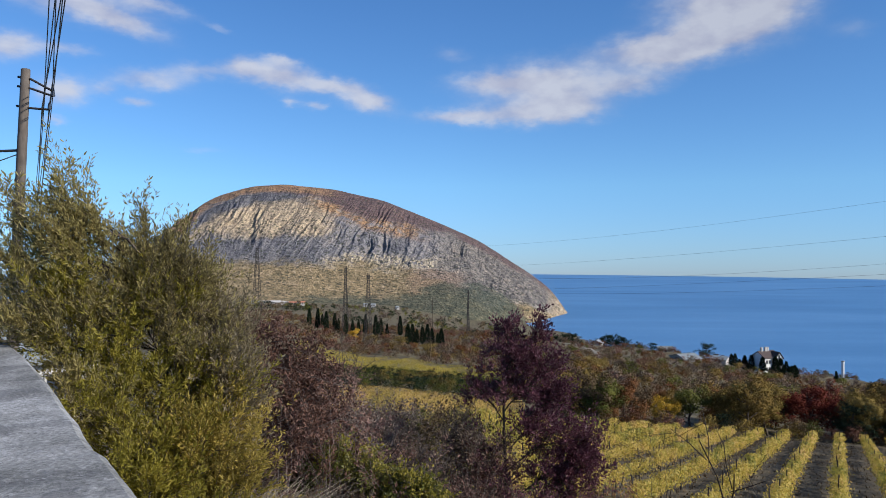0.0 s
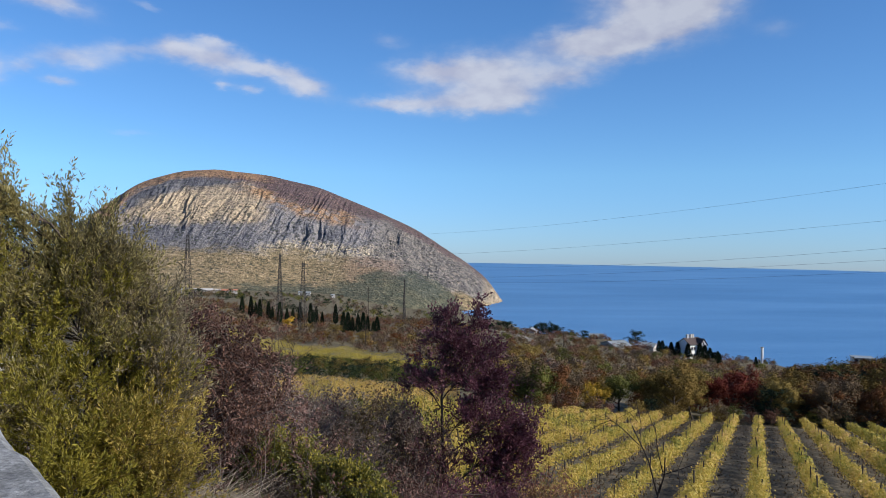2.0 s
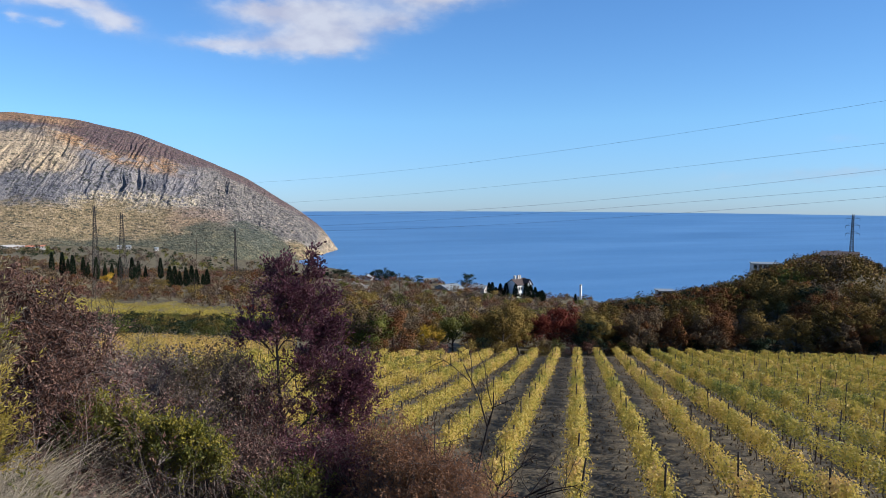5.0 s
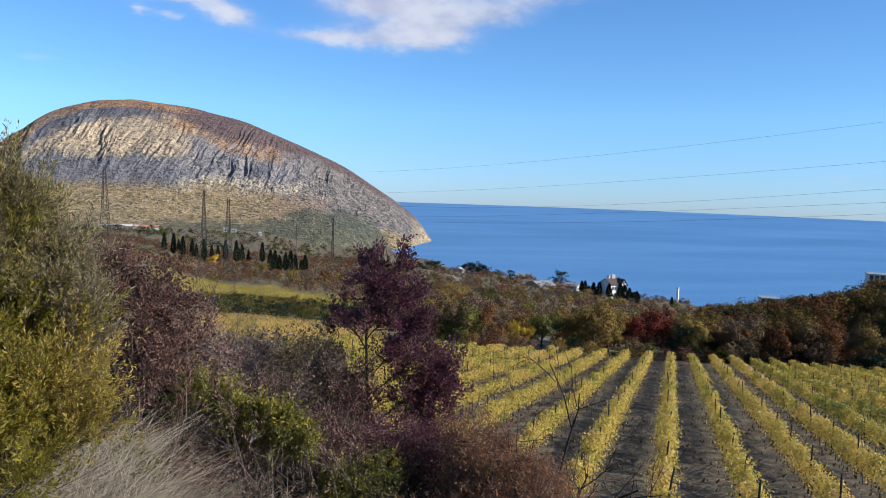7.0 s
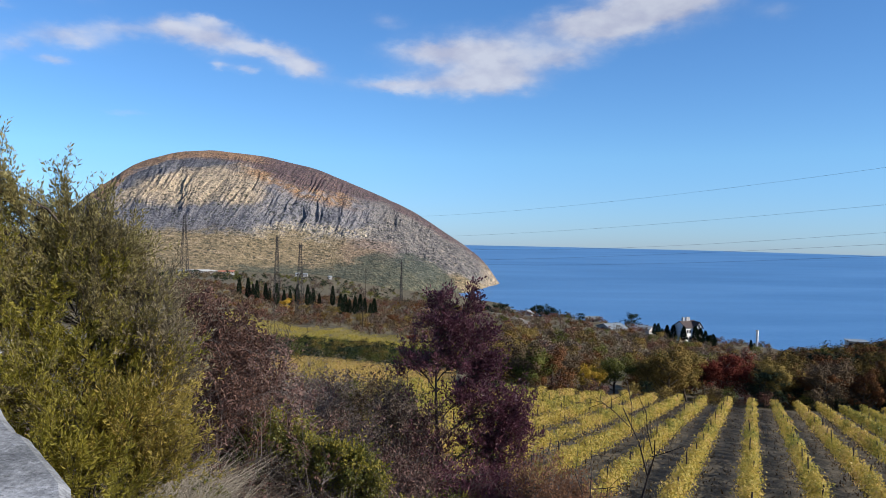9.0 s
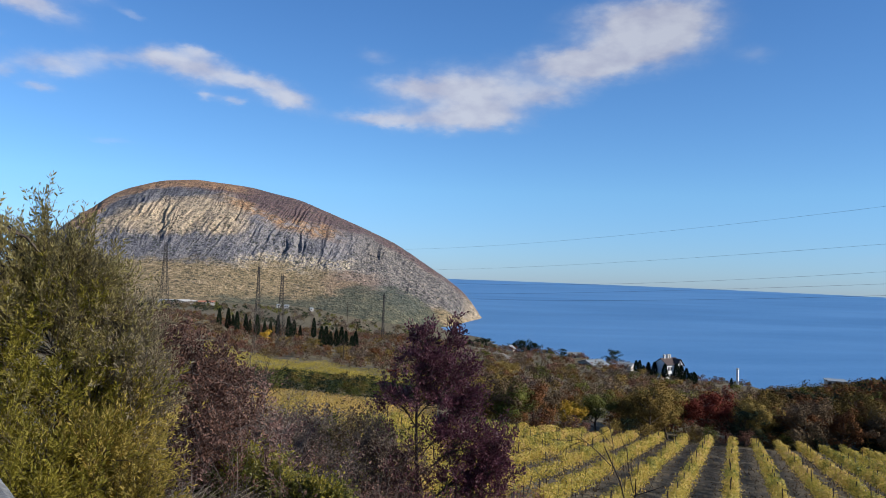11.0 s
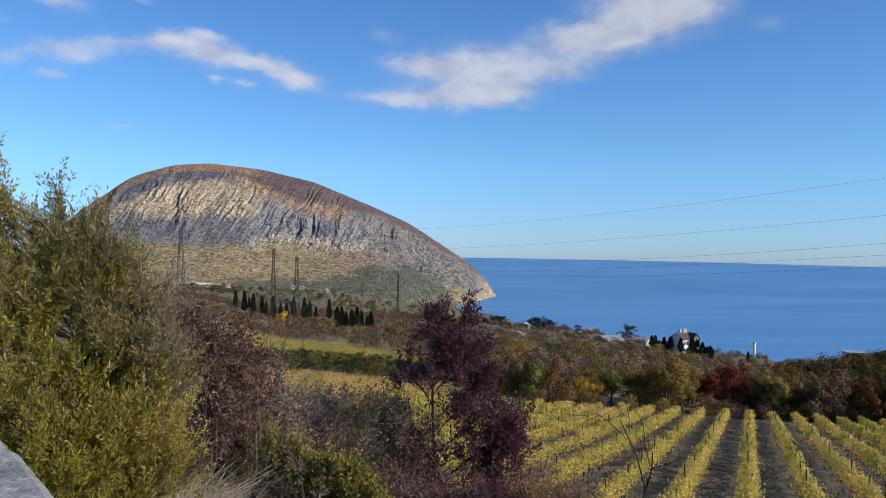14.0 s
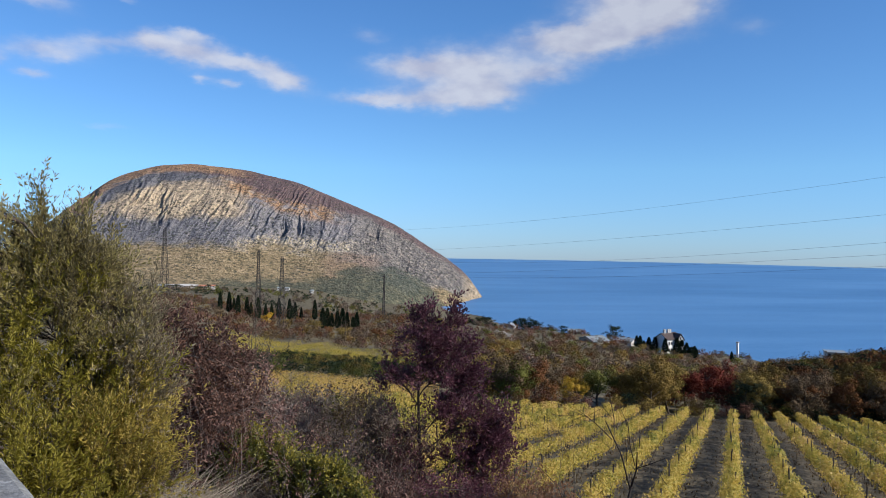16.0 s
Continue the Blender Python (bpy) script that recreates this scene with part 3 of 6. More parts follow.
class Tubes:
    """Tapered tubes along polylines, gathered into one mesh."""

    def __init__(self, sides=5):
        self.v, self.f, self.n, self.sides = [], [], 0, sides

    def add(self, points, r0, r1):
        p = np.asarray(points, dtype=float)
        k, s = len(p), self.sides
        d = np.gradient(p, axis=0)
        d /= np.linalg.norm(d, axis=1, keepdims=True) + 1e-9
        ref = np.where(np.abs(d[:, 2:3]) > 0.9, np.array([[1.0, 0, 0]]), np.array([[0, 0, 1.0]]))
        a = np.cross(d, ref)
        a /= np.linalg.norm(a, axis=1, keepdims=True) + 1e-9
        b = np.cross(d, a)
        r = np.linspace(r0, r1, k)[:, None, None]
        th = np.linspace(0, 2 * math.pi, s, endpoint=False)
        ring = p[:, None, :] + r * (a[:, None, :] * np.cos(th)[None, :, None] + b[:, None, :] * np.sin(th)[None, :, None])
        self.v.append(ring.reshape(-1, 3))
        i = np.arange(k - 1)[:, None] * s + np.arange(s)[None, :]
        j = np.arange(k - 1)[:, None] * s + (np.arange(s)[None, :] + 1) % s
        self.f.append(np.stack([i, j, j + s, i + s], axis=-1).reshape(-1, 4) + self.n)
        self.n += k * s

    def mesh(self, name, mat):
        return mesh_from(name, np.concatenate(self.v), np.concatenate(self.f), [mat], smooth=True)


def unit(a):
    return a / (np.linalg.norm(a, axis=-1, keepdims=True) + 1e-9)


def leaf_arrays(c, d, length, width, rng, hint=None, fold=0.25, loose=0.75, corners=3):
    """Pointed leaves at the places c, along d, three corners each, or four for leaves seen near. hint: the way that their faces mostly look."""
    n = len(c)
    d = unit(d)
    look_way = unit(rng.normal(size=(n, 3)))
    if hint is not None:
        look_way = unit(look_way * loose + unit(hint))
    side = unit(np.cross(d, look_way))
    up = np.cross(side, d)
    length, width = np.broadcast_to(length, (n,))[:, None], np.broadcast_to(width, (n,))[:, None]
    if corners == 4:
        mid = c + d * length * 0.42
        q = np.stack([c, mid + side * width * 0.5 + up * width * fold, c + d * length - up * width * fold, mid - side * width * 0.5 + up * width * fold], axis=1)
    else:
        q = np.stack([c - side * width * 0.5, c + side * width * 0.5, c + d * length + up * width * fold], axis=1)
        q[(up * look_way).sum(axis=1) < 0] = q[(up * look_way).sum(axis=1) < 0][:, [1, 0, 2]]
    return q.reshape(-1, 3), np.arange(n * corners).reshape(n, corners)


def blade_arrays(c, d, length, width, rng, hint):
    """Three-cornered leaf clumps, for woods far off."""
    d = unit(d)
    side = unit(np.cross(d, unit(unit(rng.normal(size=c.shape)) * 0.3 + unit(hint)))) * np.asarray(width)[:, None] * 0.6
    away = (np.cross(side, d) * hint).sum(axis=1) < 0
    side[away] *= -1
    return np.stack([c - side, c + side, c + d * np.asarray(length)[:, None]], axis=1).reshape(-1, 3)


def leaves_mesh(name, c, d, length, width, mats, rng, index=None, hint=None, loose=0.75, corners=3, rounded=None):
    v, f = leaf_arrays(c, d, length, width, rng, hint, 0.25, loose, corners)
    return mesh_from(name, v, f, mats, index, normals=None if rounded is None else np.repeat(rounded, corners, axis=0))


# how far the rows run, by their place across the field
END_ACROSS, END_ALONG = (-32, -18, 0, 16, 35, 75), (62, 77, 95, 104, 107, 112)

# ---- the lie of the land: heights against the eye, by bearing (degrees from the view axis) and distance ----
REACH = (0, 12, 30, 60, 100, 115, 150, 210, 300, 400, 600, 900, 1400, 1700)
LAND = {
    -60: (-2.2, -3.4, -4.5, -6, -8, -8.9, -11, -14, -20, -26, -34, -52, -80, -90),
    -14: (-2.2, -3.5, -7.5, -13, -19, -20.5, -24, -28.5, -33.5, -36.5, -48, -70, -100, -108),
    -6: (-2.5, -5.0, -9.0, -14.5, -20.5, -22.6, -27.5, -34, -41, -46, -60, -78, -106, -116),
    4: (-3.8, -6.4, -10.4, -15.5, -22, -24.25, -29.5, -36, -42.5, -47, -72, -104, -137, -148),
    8: (-3.7, -6.6, -10.7, -15.6, -22.5, -24.63, -29.6, -36.5, -43.5, -49, -86, -128, -150, -157),
    14: (-3.6, -7.0, -11.0, -15.8, -23, -24.95, -29.5, -37, -45, -51, -95, -154, -156, -156),
    28: (-4.0, -7.4, -11.1, -16.0, -23, -25.25, -30.5, -39.5, -51, -60, -105, -156, -158, -158),
    38: (-4.0, -7.4, -11.0, -15.9, -22.5, -24.8, -25.5, -34, -49, -68, -115, -156, -158, -158),
    47: (-4.0, -7.4, -10.8, -15.5, -22.4, -24.6, -17.8, -20.5, -38, -70, -120, -156, -158, -158),
}
BEARINGS = sorted(LAND)


def land(x, y):
    """Height of the ground, in world metres, over arrays of x and y."""
    x, y = np.asarray(x, dtype=float), np.asarray(y, dtype=float)
    r, az = np.hypot(x, y), np.degrees(np.arctan2(x, y))
    az = np.where(y < 0, 60 * x / np.maximum(r, 0.01), az)
    rows = np.stack([np.interp(r, REACH, LAND[b]) for b in BEARINGS])
    k = np.clip(np.interp(az, BEARINGS, np.arange(len(BEARINGS))), 0, len(BEARINGS) - 1.001)
    i = k.astype(int)
    w = k - i
    w = w * w * (3 - 2 * w)
    z = np.take_along_axis(rows, i[None], 0)[0] * (1 - w) + np.take_along_axis(rows, i[None] + 1, 0)[0] * w
    rough = 0.35 * np.sin(x * 0.31 + 1.3 * np.sin(y * 0.17)) * np.sin(y * 0.23 + 2) * np.clip((r - 95) / 60, 0, 2.5)
    # the ground lies a little under the tilled strip of the vineyard
    along, across = x * 0.4818 + y * 0.8763, x * 0.8763 - y * 0.4818
    tilled = (along > 17.5) & (along < np.interp(across, END_ACROSS, END_ALONG) - 0.5) & (across > -31.5) & (across < 74.5)
    return EYE + z + rough - np.where(tilled, 0.6, 0.0)


def spot(az, r):
    """A place on the ground at a bearing and a distance."""
    x, y = r * math.sin(radians(az)), r * math.cos(radians(az))
    return Vector((x, y, float(land(np.array([x]), np.array([y]))[0])))


def grid_mesh(name, xs, ys, zs, mat, smooth=True):
    ny, nx = xs.shape
    v = np.stack([xs, ys, zs], axis=-1).reshape(-1, 3)
    a = np.arange(ny - 1)[:, None] * nx + np.arange(nx - 1)[None, :]
    f = np.stack([a, a + 1, a + nx + 1, a + nx], axis=-1).reshape(-1, 4)
    return mesh_from(name, v, f, [mat], smooth=smooth)


def build_ground():
    az = np.radians(np.concatenate([np.linspace(-180, -80, 26), np.linspace(-75, 75, 151), np.linspace(80, 180, 26)]))
    r = np.concatenate([np.linspace(0.6, 30, 40), np.linspace(31, 120, 70), np.linspace(123, 420, 90), np.linspace(430, 1750, 90)])
    rr, aa = np.meshgrid(r, az)
    x, y = rr * np.sin(aa), rr * np.cos(aa)
    z = land(x, y)
    tagged(new("ground", grid_mesh("ground", x, y, z, M["ground"])), "dry brown autumn hillside falling away to the sea", "ground", kind="structure")


def build_sea():
    az, r = np.linspace(0, 2 * math.pi, 181), np.array([20, 200, 500, 800, 1100, 1500, 2000, 2800, 3600, 4300, 4900.0])
    rr, aa = np.meshgrid(r, az)
    z = np.full(rr.shape, EYE - 150.0)
    tagged(new("water", grid_mesh("water", rr * np.sin(aa), rr * np.cos(aa), z, M["sea"])), "calm deep blue sea with faint pale streaks", "sea", kind="structure")


def lattice_noise(x, y, seed):
    """Smooth noise between -1 and 1 over arrays of x and y."""
    xi, yi = np.floor(x).astype(np.int64), np.floor(y).astype(np.int64)
    fx, fy = x - xi, y - yi
    fx, fy = fx * fx * (3 - 2 * fx), fy * fy * (3 - 2 * fy)

    def knot(a, b):
        h = (a * 374761393 + b * 668265263 + seed * 974711) & 0xFFFFFFFF
        h = ((h ^ (h >> 13)) * 1274126177) & 0xFFFFFFFF
        return ((h ^ (h >> 16)) & 0xFFFF) / 32767.5 - 1.0

    low = knot(xi, yi) * (1 - fx) + knot(xi + 1, yi) * fx
    high = knot(xi, yi + 1) * (1 - fx) + knot(xi + 1, yi + 1) * fx
    return low * (1 - fy) + high * fy


def build_mountain():
    """A long whaleback: its crest runs to the right and down into the sea, the front is fluted rock above a gentle apron."""
    cb, ce = np.array(CREST_B), np.array(CREST_E)
    yc = np.interp(cb, [-30, -10, 3, 10], [2100, 2150, 2050, 1810])
    cx, cz = yc * np.tan(np.radians(cb)), yc / np.cos(np.radians(cb)) * np.tan(np.radians(ce))
    nx = 660
    xs = np.linspace(cx[0], cx[-1], nx)
    crest = np.interp(xs, cx, cz)
    crest = np.convolve(np.pad(crest, 9, mode="edge"), np.ones(19) / 19, mode="valid")
    ycr = np.interp(xs, cx, yc)
    foot = np.interp(xs, [-1200, -300, 60, 200, 320], [1450, 1380, 1420, 1530, 1790])
    zfoot = np.interp(xs, [-1200, -300, 0, 150, 320], [-118, -124, -138, -160, -164])
    s = np.concatenate([np.linspace(0, 1, 250), np.linspace(1.02, 1.9, 24)])
    X, S = np.meshgrid(xs, s)
    C, Y0, Y1, Z0 = [np.broadcast_to(a, X.shape) for a in (crest, foot, ycr, zfoot)]
    Y = Y0 + (Y1 - Y0) * S
    # gentle apron, steep wall, rounded crown; then down behind
    shape = np.interp(S, [0, 0.18, 0.34, 0.45, 0.55, 0.66, 0.8, 0.92, 1.0, 1.15, 1.4, 1.9], [0, 0.10, 0.22, 0.335, 0.54, 0.70, 0.855, 0.96, 1.0, 0.97, 0.7, 0.0])
    steep = np.clip((X + 150) / 400, 0, 1)
    shape2 = np.interp(S, [0, 0.06, 0.25, 0.45, 0.7, 0.9, 1.0, 1.15, 1.4, 1.9], [0, 0.17, 0.42, 0.62, 0.84, 0.965, 1.0, 0.97, 0.7, 0.0])
    shape = shape * (1 - steep) + shape2 * steep
    k = np.ones(9) / 9
    shape = np.apply_along_axis(lambda a: np.convolve(np.pad(a, 4, mode="edge"), k, mode="valid"), 0, shape)
    Z = Z0 + (C - Z0) * shape
    # ribs and gullies run down the wall, leaning to the left below; finer broken rock between them
    wall = np.clip((S - 0.42 + 0.25 * steep) / 0.1, 0, 1) * np.clip((0.99 - S) / 0.25, 0, 1)
    U, V = 1000 * X / Y, 1000 * Z / Y
    bend = 7 * lattice_noise(U * 0.03, V * 0.04, 1) + 2 * lattice_noise(U * 0.1, V * 0.12, 11)
    lean = U - (0.60 - 1.0 * steep) * V + bend
    some = np.clip(0.75 + 0.7 * lattice_noise(U * 0.018, V * 0.035, 2), 0.1, 1.4) * (1 - 0.45 * steep)
    ribs = (0.45 - np.abs(lattice_noise(lean * 0.045, V * 0.022, 3))) * 9 + (0.45 - np.abs(lattice_noise(lean * 0.12, V * 0.04, 4))) * 8 + (0.45 - np.abs(lattice_noise(lean * 0.29, V * 0.10, 5))) * 5
    broken = sum(a * lattice_noise(X * f, Y * f * 0.8, 6 + i) for i, (f, a) in enumerate(((0.012, 4.0), (0.03, 3.0), (0.07, 2.2), (0.16, 1.5), (0.33, 1.0))))
    main = np.exp(-((lean + 56 + 0.2 * V) / 5.0) ** 2) * np.clip((40 - np.abs(V - 2)) / 18, 0, 1) * 7
    Z = Z + wall * (ribs * some * 0.55 - main * 0.5) + broken * (0.35 + 0.75 * wall + 0.5 * steep) * np.clip(1.04 - S, 0.25, 1)
    Y = Y - wall * (ribs * some * 0.9 - main)
    Z = np.where(S > 0.98, np.minimum(Z, C + 2.0), Z)
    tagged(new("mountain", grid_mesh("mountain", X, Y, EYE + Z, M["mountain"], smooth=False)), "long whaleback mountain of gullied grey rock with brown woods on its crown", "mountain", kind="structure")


build_ground()
build_sea()
build_mountain()


def build_parapet():
    """The broad concrete parapet of the road, its outer lip chipped, and the road behind it."""
    u, nrm = np.array([-0.600, 0.800]), np.array([0.800, 0.600])
    top, thick, base = EYE - 0.62, 1.05, -4.0
    t = np.concatenate([np.linspace(-6, 0, 20), np.linspace(0.1, 7.0, 150), np.linspace(7.2, 22, 30)])
    lip = np.interp(t, [-6, 1.0, 1.82, 1.90, 2.1, 2.3, 2.44, 2.47, 2.56, 2.9, 3.3, 3.85, 4.5, 8, 22], [0.40, 0.45, 0.466, 0.487, 0.497, 0.504, 0.508, 0.490, 0.498, 0.520, 0.536, 0.560, 0.579, 0.60, 0.60])
    rng = np.random.default_rng(4)
    lip = lip + np.convolve(rng.normal(0, 0.003, len(t) + 4), np.ones(5) / 5, mode="valid")
    section = [(-thick, base), (-thick, top - 0.03), (-thick + 0.03, top), (-0.6, top + 0.004), (-0.3, top), (-0.028, top), (0.0, top - 0.022), (0.004, top - 0.2), (0.0, base)]
    rows = []
    for a, e in zip(t, lip):
        worn = rng.normal(0, 0.0006)
        rows.append([(*(u * a + nrm * (e + o if o > -0.9 else o + 0.45)), z + (worn if z > 0 else 0)) for o, z in section])
    v = np.array(rows)
    n, k = len(t), len(section)
    a = np.arange(n - 1)[:, None] * k + np.arange(k - 1)[None, :]
    f = np.stack([a, a + 1, a + k + 1, a + k], axis=-1).reshape(-1, 4)
    tagged(new("parapet", mesh_from("parapet", v.reshape(-1, 3), f, [M["concrete"]])), "broad weathered grey concrete roadside parapet with a chipped lip", "parapet wall", kind="structure")
    bm = bmesh.new()
    q = [u * -30 - nrm * 0.55, u * 40 - nrm * 0.55, u * 40 - nrm * 9, u * -30 - nrm * 9]
    top_v = [bm.verts.new((p[0], p[1], 0.0)) for p in q]
    low_v = [bm.verts.new((p[0], p[1], -0.3)) for p in q]
    bm.faces.new(top_v)
    bm.faces.new(low_v[::-1])
    for i in range(4):
        bm.faces.new((top_v[i], low_v[i], low_v[(i + 1) % 4], top_v[(i + 1) % 4]))
    tagged(new("road", bm_mesh("road", bm, [M["asphalt"]])), "worn grey asphalt road behind the parapet", "road", kind="structure")


build_parapet()

# ---- the vineyard ----
ROW_AZ, ROW_GAP, ROW_TILT = 28.8, 2.5, 0.1655
ROW_DIR = np.array([math.sin(radians(ROW_AZ)), math.cos(radians(ROW_AZ))])
ROW_SIDE = np.array([math.cos(radians(ROW_AZ)), -math.sin(radians(ROW_AZ))])


def field_z(along, across):
    return EYE - 6.15 - ROW_TILT * along


def vine_row(k, side, start, end, rng):
    """One row: leaves on a thin uneven hedge, with stakes and short stems."""
    base = ROW_DIR * start + ROW_SIDE * side
    row = new("vine_row")
    row.location = (base[0], base[1], field_z(start, side))
    tagged(row, "row of yellowing grape vines tied to dark stakes", "grape vines", group="vine rows")
    length = end - start
    step, c, d, size, face = 0.0, [], [], [], []
    far = np.hypot(*(base + ROW_DIR * length * 0.3))
    # plants every 1.25 m, each of its own vigour
    plants = np.arange(0.3, length, 1.25)
    for p in plants:
        dist = np.hypot(*(base + ROW_DIR * p))
        vigour = np.clip(rng.normal(0.98, 0.36), 0.15, 1.6)
        if rng.random() < 0.05:
            vigour *= 0.25
        big = 0.084 if dist < 38 else 0.108 if dist < 60 else 0.145
        n = int((480 if dist < 38 else 300 if dist < 60 else 165) * vigour)
        a = p + rng.normal(0, 0.48, n)
        h = 0.28 + np.abs(rng.beta(2.2, 1.5, n)) * (1.06 * min(1.2, 0.7 + 0.35 * vigour))
        s = rng.normal(0, 0.195, n) + 0.06 * np.sin(p * 1.7 + k)
        c.append(np.stack([ROW_DIR[0] * a + ROW_SIDE[0] * s, ROW_DIR[1] * a + ROW_SIDE[1] * s, h - ROW_TILT * a], axis=-1))
        d.append(rng.normal(0, 1, (n, 3)) + np.array([0, 0, -0.5]))
        size.append(big * rng.uniform(0.7, 1.35, n))
        face.append(np.stack([ROW_SIDE[0] * s * 4, ROW_SIDE[1] * s * 4, h - 0.7], axis=-1))
    size = np.concatenate(size)
    child("foliage", leaves_mesh("vine_foliage", np.concatenate(c), np.concatenate(d), size, size * 0.95, [M["vine"]], rng, None, np.concatenate(face), 0.5), row)
    stems = Tubes(4)
    for p in plants:
        x, y = ROW_DIR * p
        z = -ROW_TILT * p
        stems.add([(x, y, z - 0.1), (x + rng.normal(0, 0.05), y + rng.normal(0, 0.05), z + 0.4), (x + rng.normal(0, 0.1), y + rng.normal(0, 0.1), z + 0.8)], 0.03, 0.015)
    child("trellis_wood", stems.mesh("trellis_wood", M["bark"]), row, kind="stuff")
    for p in np.arange(0.5 + rng.uniform(0, 3), length, 5.0):
        x, y = ROW_DIR * p
        post = child("stake", STAKE[rng.integers(0, 3)], row)
        post.matrix_basis = pose(x, y, -ROW_TILT * p - 0.15, rng.normal(0, 3), rng.normal(0, 3), rng.uniform(0, 360))


def stake_mesh(h):
    t = Tubes(6)
    t.add([(0, 0, 0), (0, 0, h * 0.5), (0.01, 0, h), (0.01, 0, h + 0.005)], 0.036, 0.030)
    return t.mesh("stake", M["post"])


STAKE = [stake_mesh(1.65), stake_mesh(1.85), stake_mesh(2.0)]


def build_vineyard():
    rng = np.random.default_rng(11)
    # the tilled strip under the rows
    a, s = np.meshgrid(np.linspace(17, 113, 100), np.linspace(-32, 75, 110))
    x, y = ROW_DIR[0] * a + ROW_SIDE[0] * s, ROW_DIR[1] * a + ROW_SIDE[1] * s
    edge = np.interp(s, END_ACROSS, END_ALONG)
    a2 = np.minimum(a, edge)
    x, y = ROW_DIR[0] * a2 + ROW_SIDE[0] * s, ROW_DIR[1] * a2 + ROW_SIDE[1] * s
    z = field_z(a2, s) + 0.05 * np.sin(s * 2 * math.pi / ROW_GAP) + 0.03 * rng.normal(size=a.shape)
    tagged(new("field", grid_mesh("field", x, y, z, M["soil"])), "grey tilled vineyard soil with dry weeds", "vineyard soil", kind="structure")
    for k in range(-12, 28):
        side = k * ROW_GAP
        start = 20 + (max(0, -side - 4)) * 0.75 + max(0, side - 20) * 0.1
        end = float(np.interp(side, END_ACROSS, END_ALONG)) - (1.6 if k % 3 else 0.4)
        if end - start > 6:
            vine_row(k, side, start, end, rng)


build_vineyard()

# ---- trees ----


def skeleton(rng, height, spread, limbs, bend=0.15, low=0.25):
    """Trunk and limb lines of a tree; gives also the places where leaves gather."""
    t, tips, twigs = Tubes(5), [], []
    top = np.array([rng.normal(0, bend), rng.normal(0, bend), height * 0.8])
    trunk = np.array([[0, 0, -0.3], top * 0.3 + rng.normal(0, 0.03, 3) * height, top * 0.65 + rng.normal(0, 0.03, 3) * height, top])
    t.add(trunk, height * 0.030, height * 0.008)
    for i in range(limbs):
        q = rng.uniform(low, 0.95)
        at = np.array([np.interp(q * top[2], trunk[:, 2], trunk[:, j]) for j in range(3)])
        ang = i * 2.4 + rng.normal(0, 0.3)
        reach = spread * (1.05 - 0.55 * q) * rng.uniform(0.7, 1.15)
        out = np.array([math.cos(ang), math.sin(ang), rng.uniform(0.35, 0.9)]) * reach
        mid = at + out * 0.5 + np.array([0, 0, -0.05 * reach])
        end = at + out
        t.add([at, mid, end], height * 0.012, height * 0.003)
        for j in range(3):
            w = mid + (end - mid) * rng.uniform(0, 1)
            e2 = w + rng.normal(0, 0.28, 3) * reach + np.array([0, 0, 0.15 * reach])
            twigs.append((w, e2))
            tips.append(e2)
        tips.append(end)
    tips.append(top)
    t.sides = 3
    for w, e2 in twigs[::2]:
        t.add([w, e2], height * 0.004, height * 0.0015)
    return t, np.array(tips)


def crown_points(rng, tips, clump, per):
    c = np.repeat(tips, per, axis=0)
    # leaves sit on the outside of each clump
    r = unit(rng.normal(0, 1, c.shape)) * rng.uniform(0.75, 1.12, (len(c), 1)) * np.repeat(rng.uniform(0.75, 1.25, len(tips)), per)[:, None]
    return c + r * np.array([clump, clump, clump * 0.75])


TREES = {}


def tree_kind(key, colour, height, spread, limbs, clump, per, leaf, seed, low=0.12):
    """Trunk, limbs and a crown of leaf clumps gathered round the ends of the limbs."""
    rng = np.random.default_rng(seed)
    t, tips = skeleton(rng, height, spread, limbs, low=low)
    c = crown_points(rng, tips, clump, per)
    keep = c[:, 2] > height * 0.04
    c = c[keep]
    size = leaf * rng.uniform(0.6, 1.4, len(c))
    own = np.repeat(tips, per, axis=0)[keep]
    hint = unit(unit(c - own) + unit(c - np.array([0, 0, height * 0.45])) * 0.6 + np.array([0, 0, 0.15]))
    d = rng.normal(0, 1, c.shape)
    d -= hint * (d * hint).sum(axis=1, keepdims=True) * 0.85
    TREES[key] = (t.mesh("trunk", M["bark"]), leaves_mesh("crown", c, d, size, size * 0.8, [M[colour]], rng, None, hint, 0.25, 3, hint + rng.normal(0, 0.12, hint.shape)), c, d, size, hint)


def plant(key, name, label, category, group, place, scale, turn, wide=1.0):
    trunk, crown = TREES[key][:2]
    e = new(name)
    e.matrix_basis = Matrix.Translation(place) @ pose(0, 0, 0, 0, 0, turn)
    child("trunk", trunk, e).scale = (scale, scale, scale)
    child("crown", crown, e).scale = (scale * wide, scale * wide, scale)
    return tagged(e, label, category, group)


KINDS = {"oak": "olive-brown autumn oak", "amber": "tawny olive-gold autumn tree", "rust": "rust-brown autumn tree", "crimson": "crimson autumn tree", "gold": "golden-yellow autumn tree",
         "dark": "dark green leafy tree", "grey": "grey half-bare autumn tree", "drab": "drab brown autumn tree", "green": "dull green bushy tree", "russet": "russet brown autumn bush"}
for number, colour in enumerate(KINDS):
    for v in range(3):
        tree_kind((colour, v), colour, 6.0, 2.6, 16, 0.62, 72, 0.155, 100 + number * 7 + v)


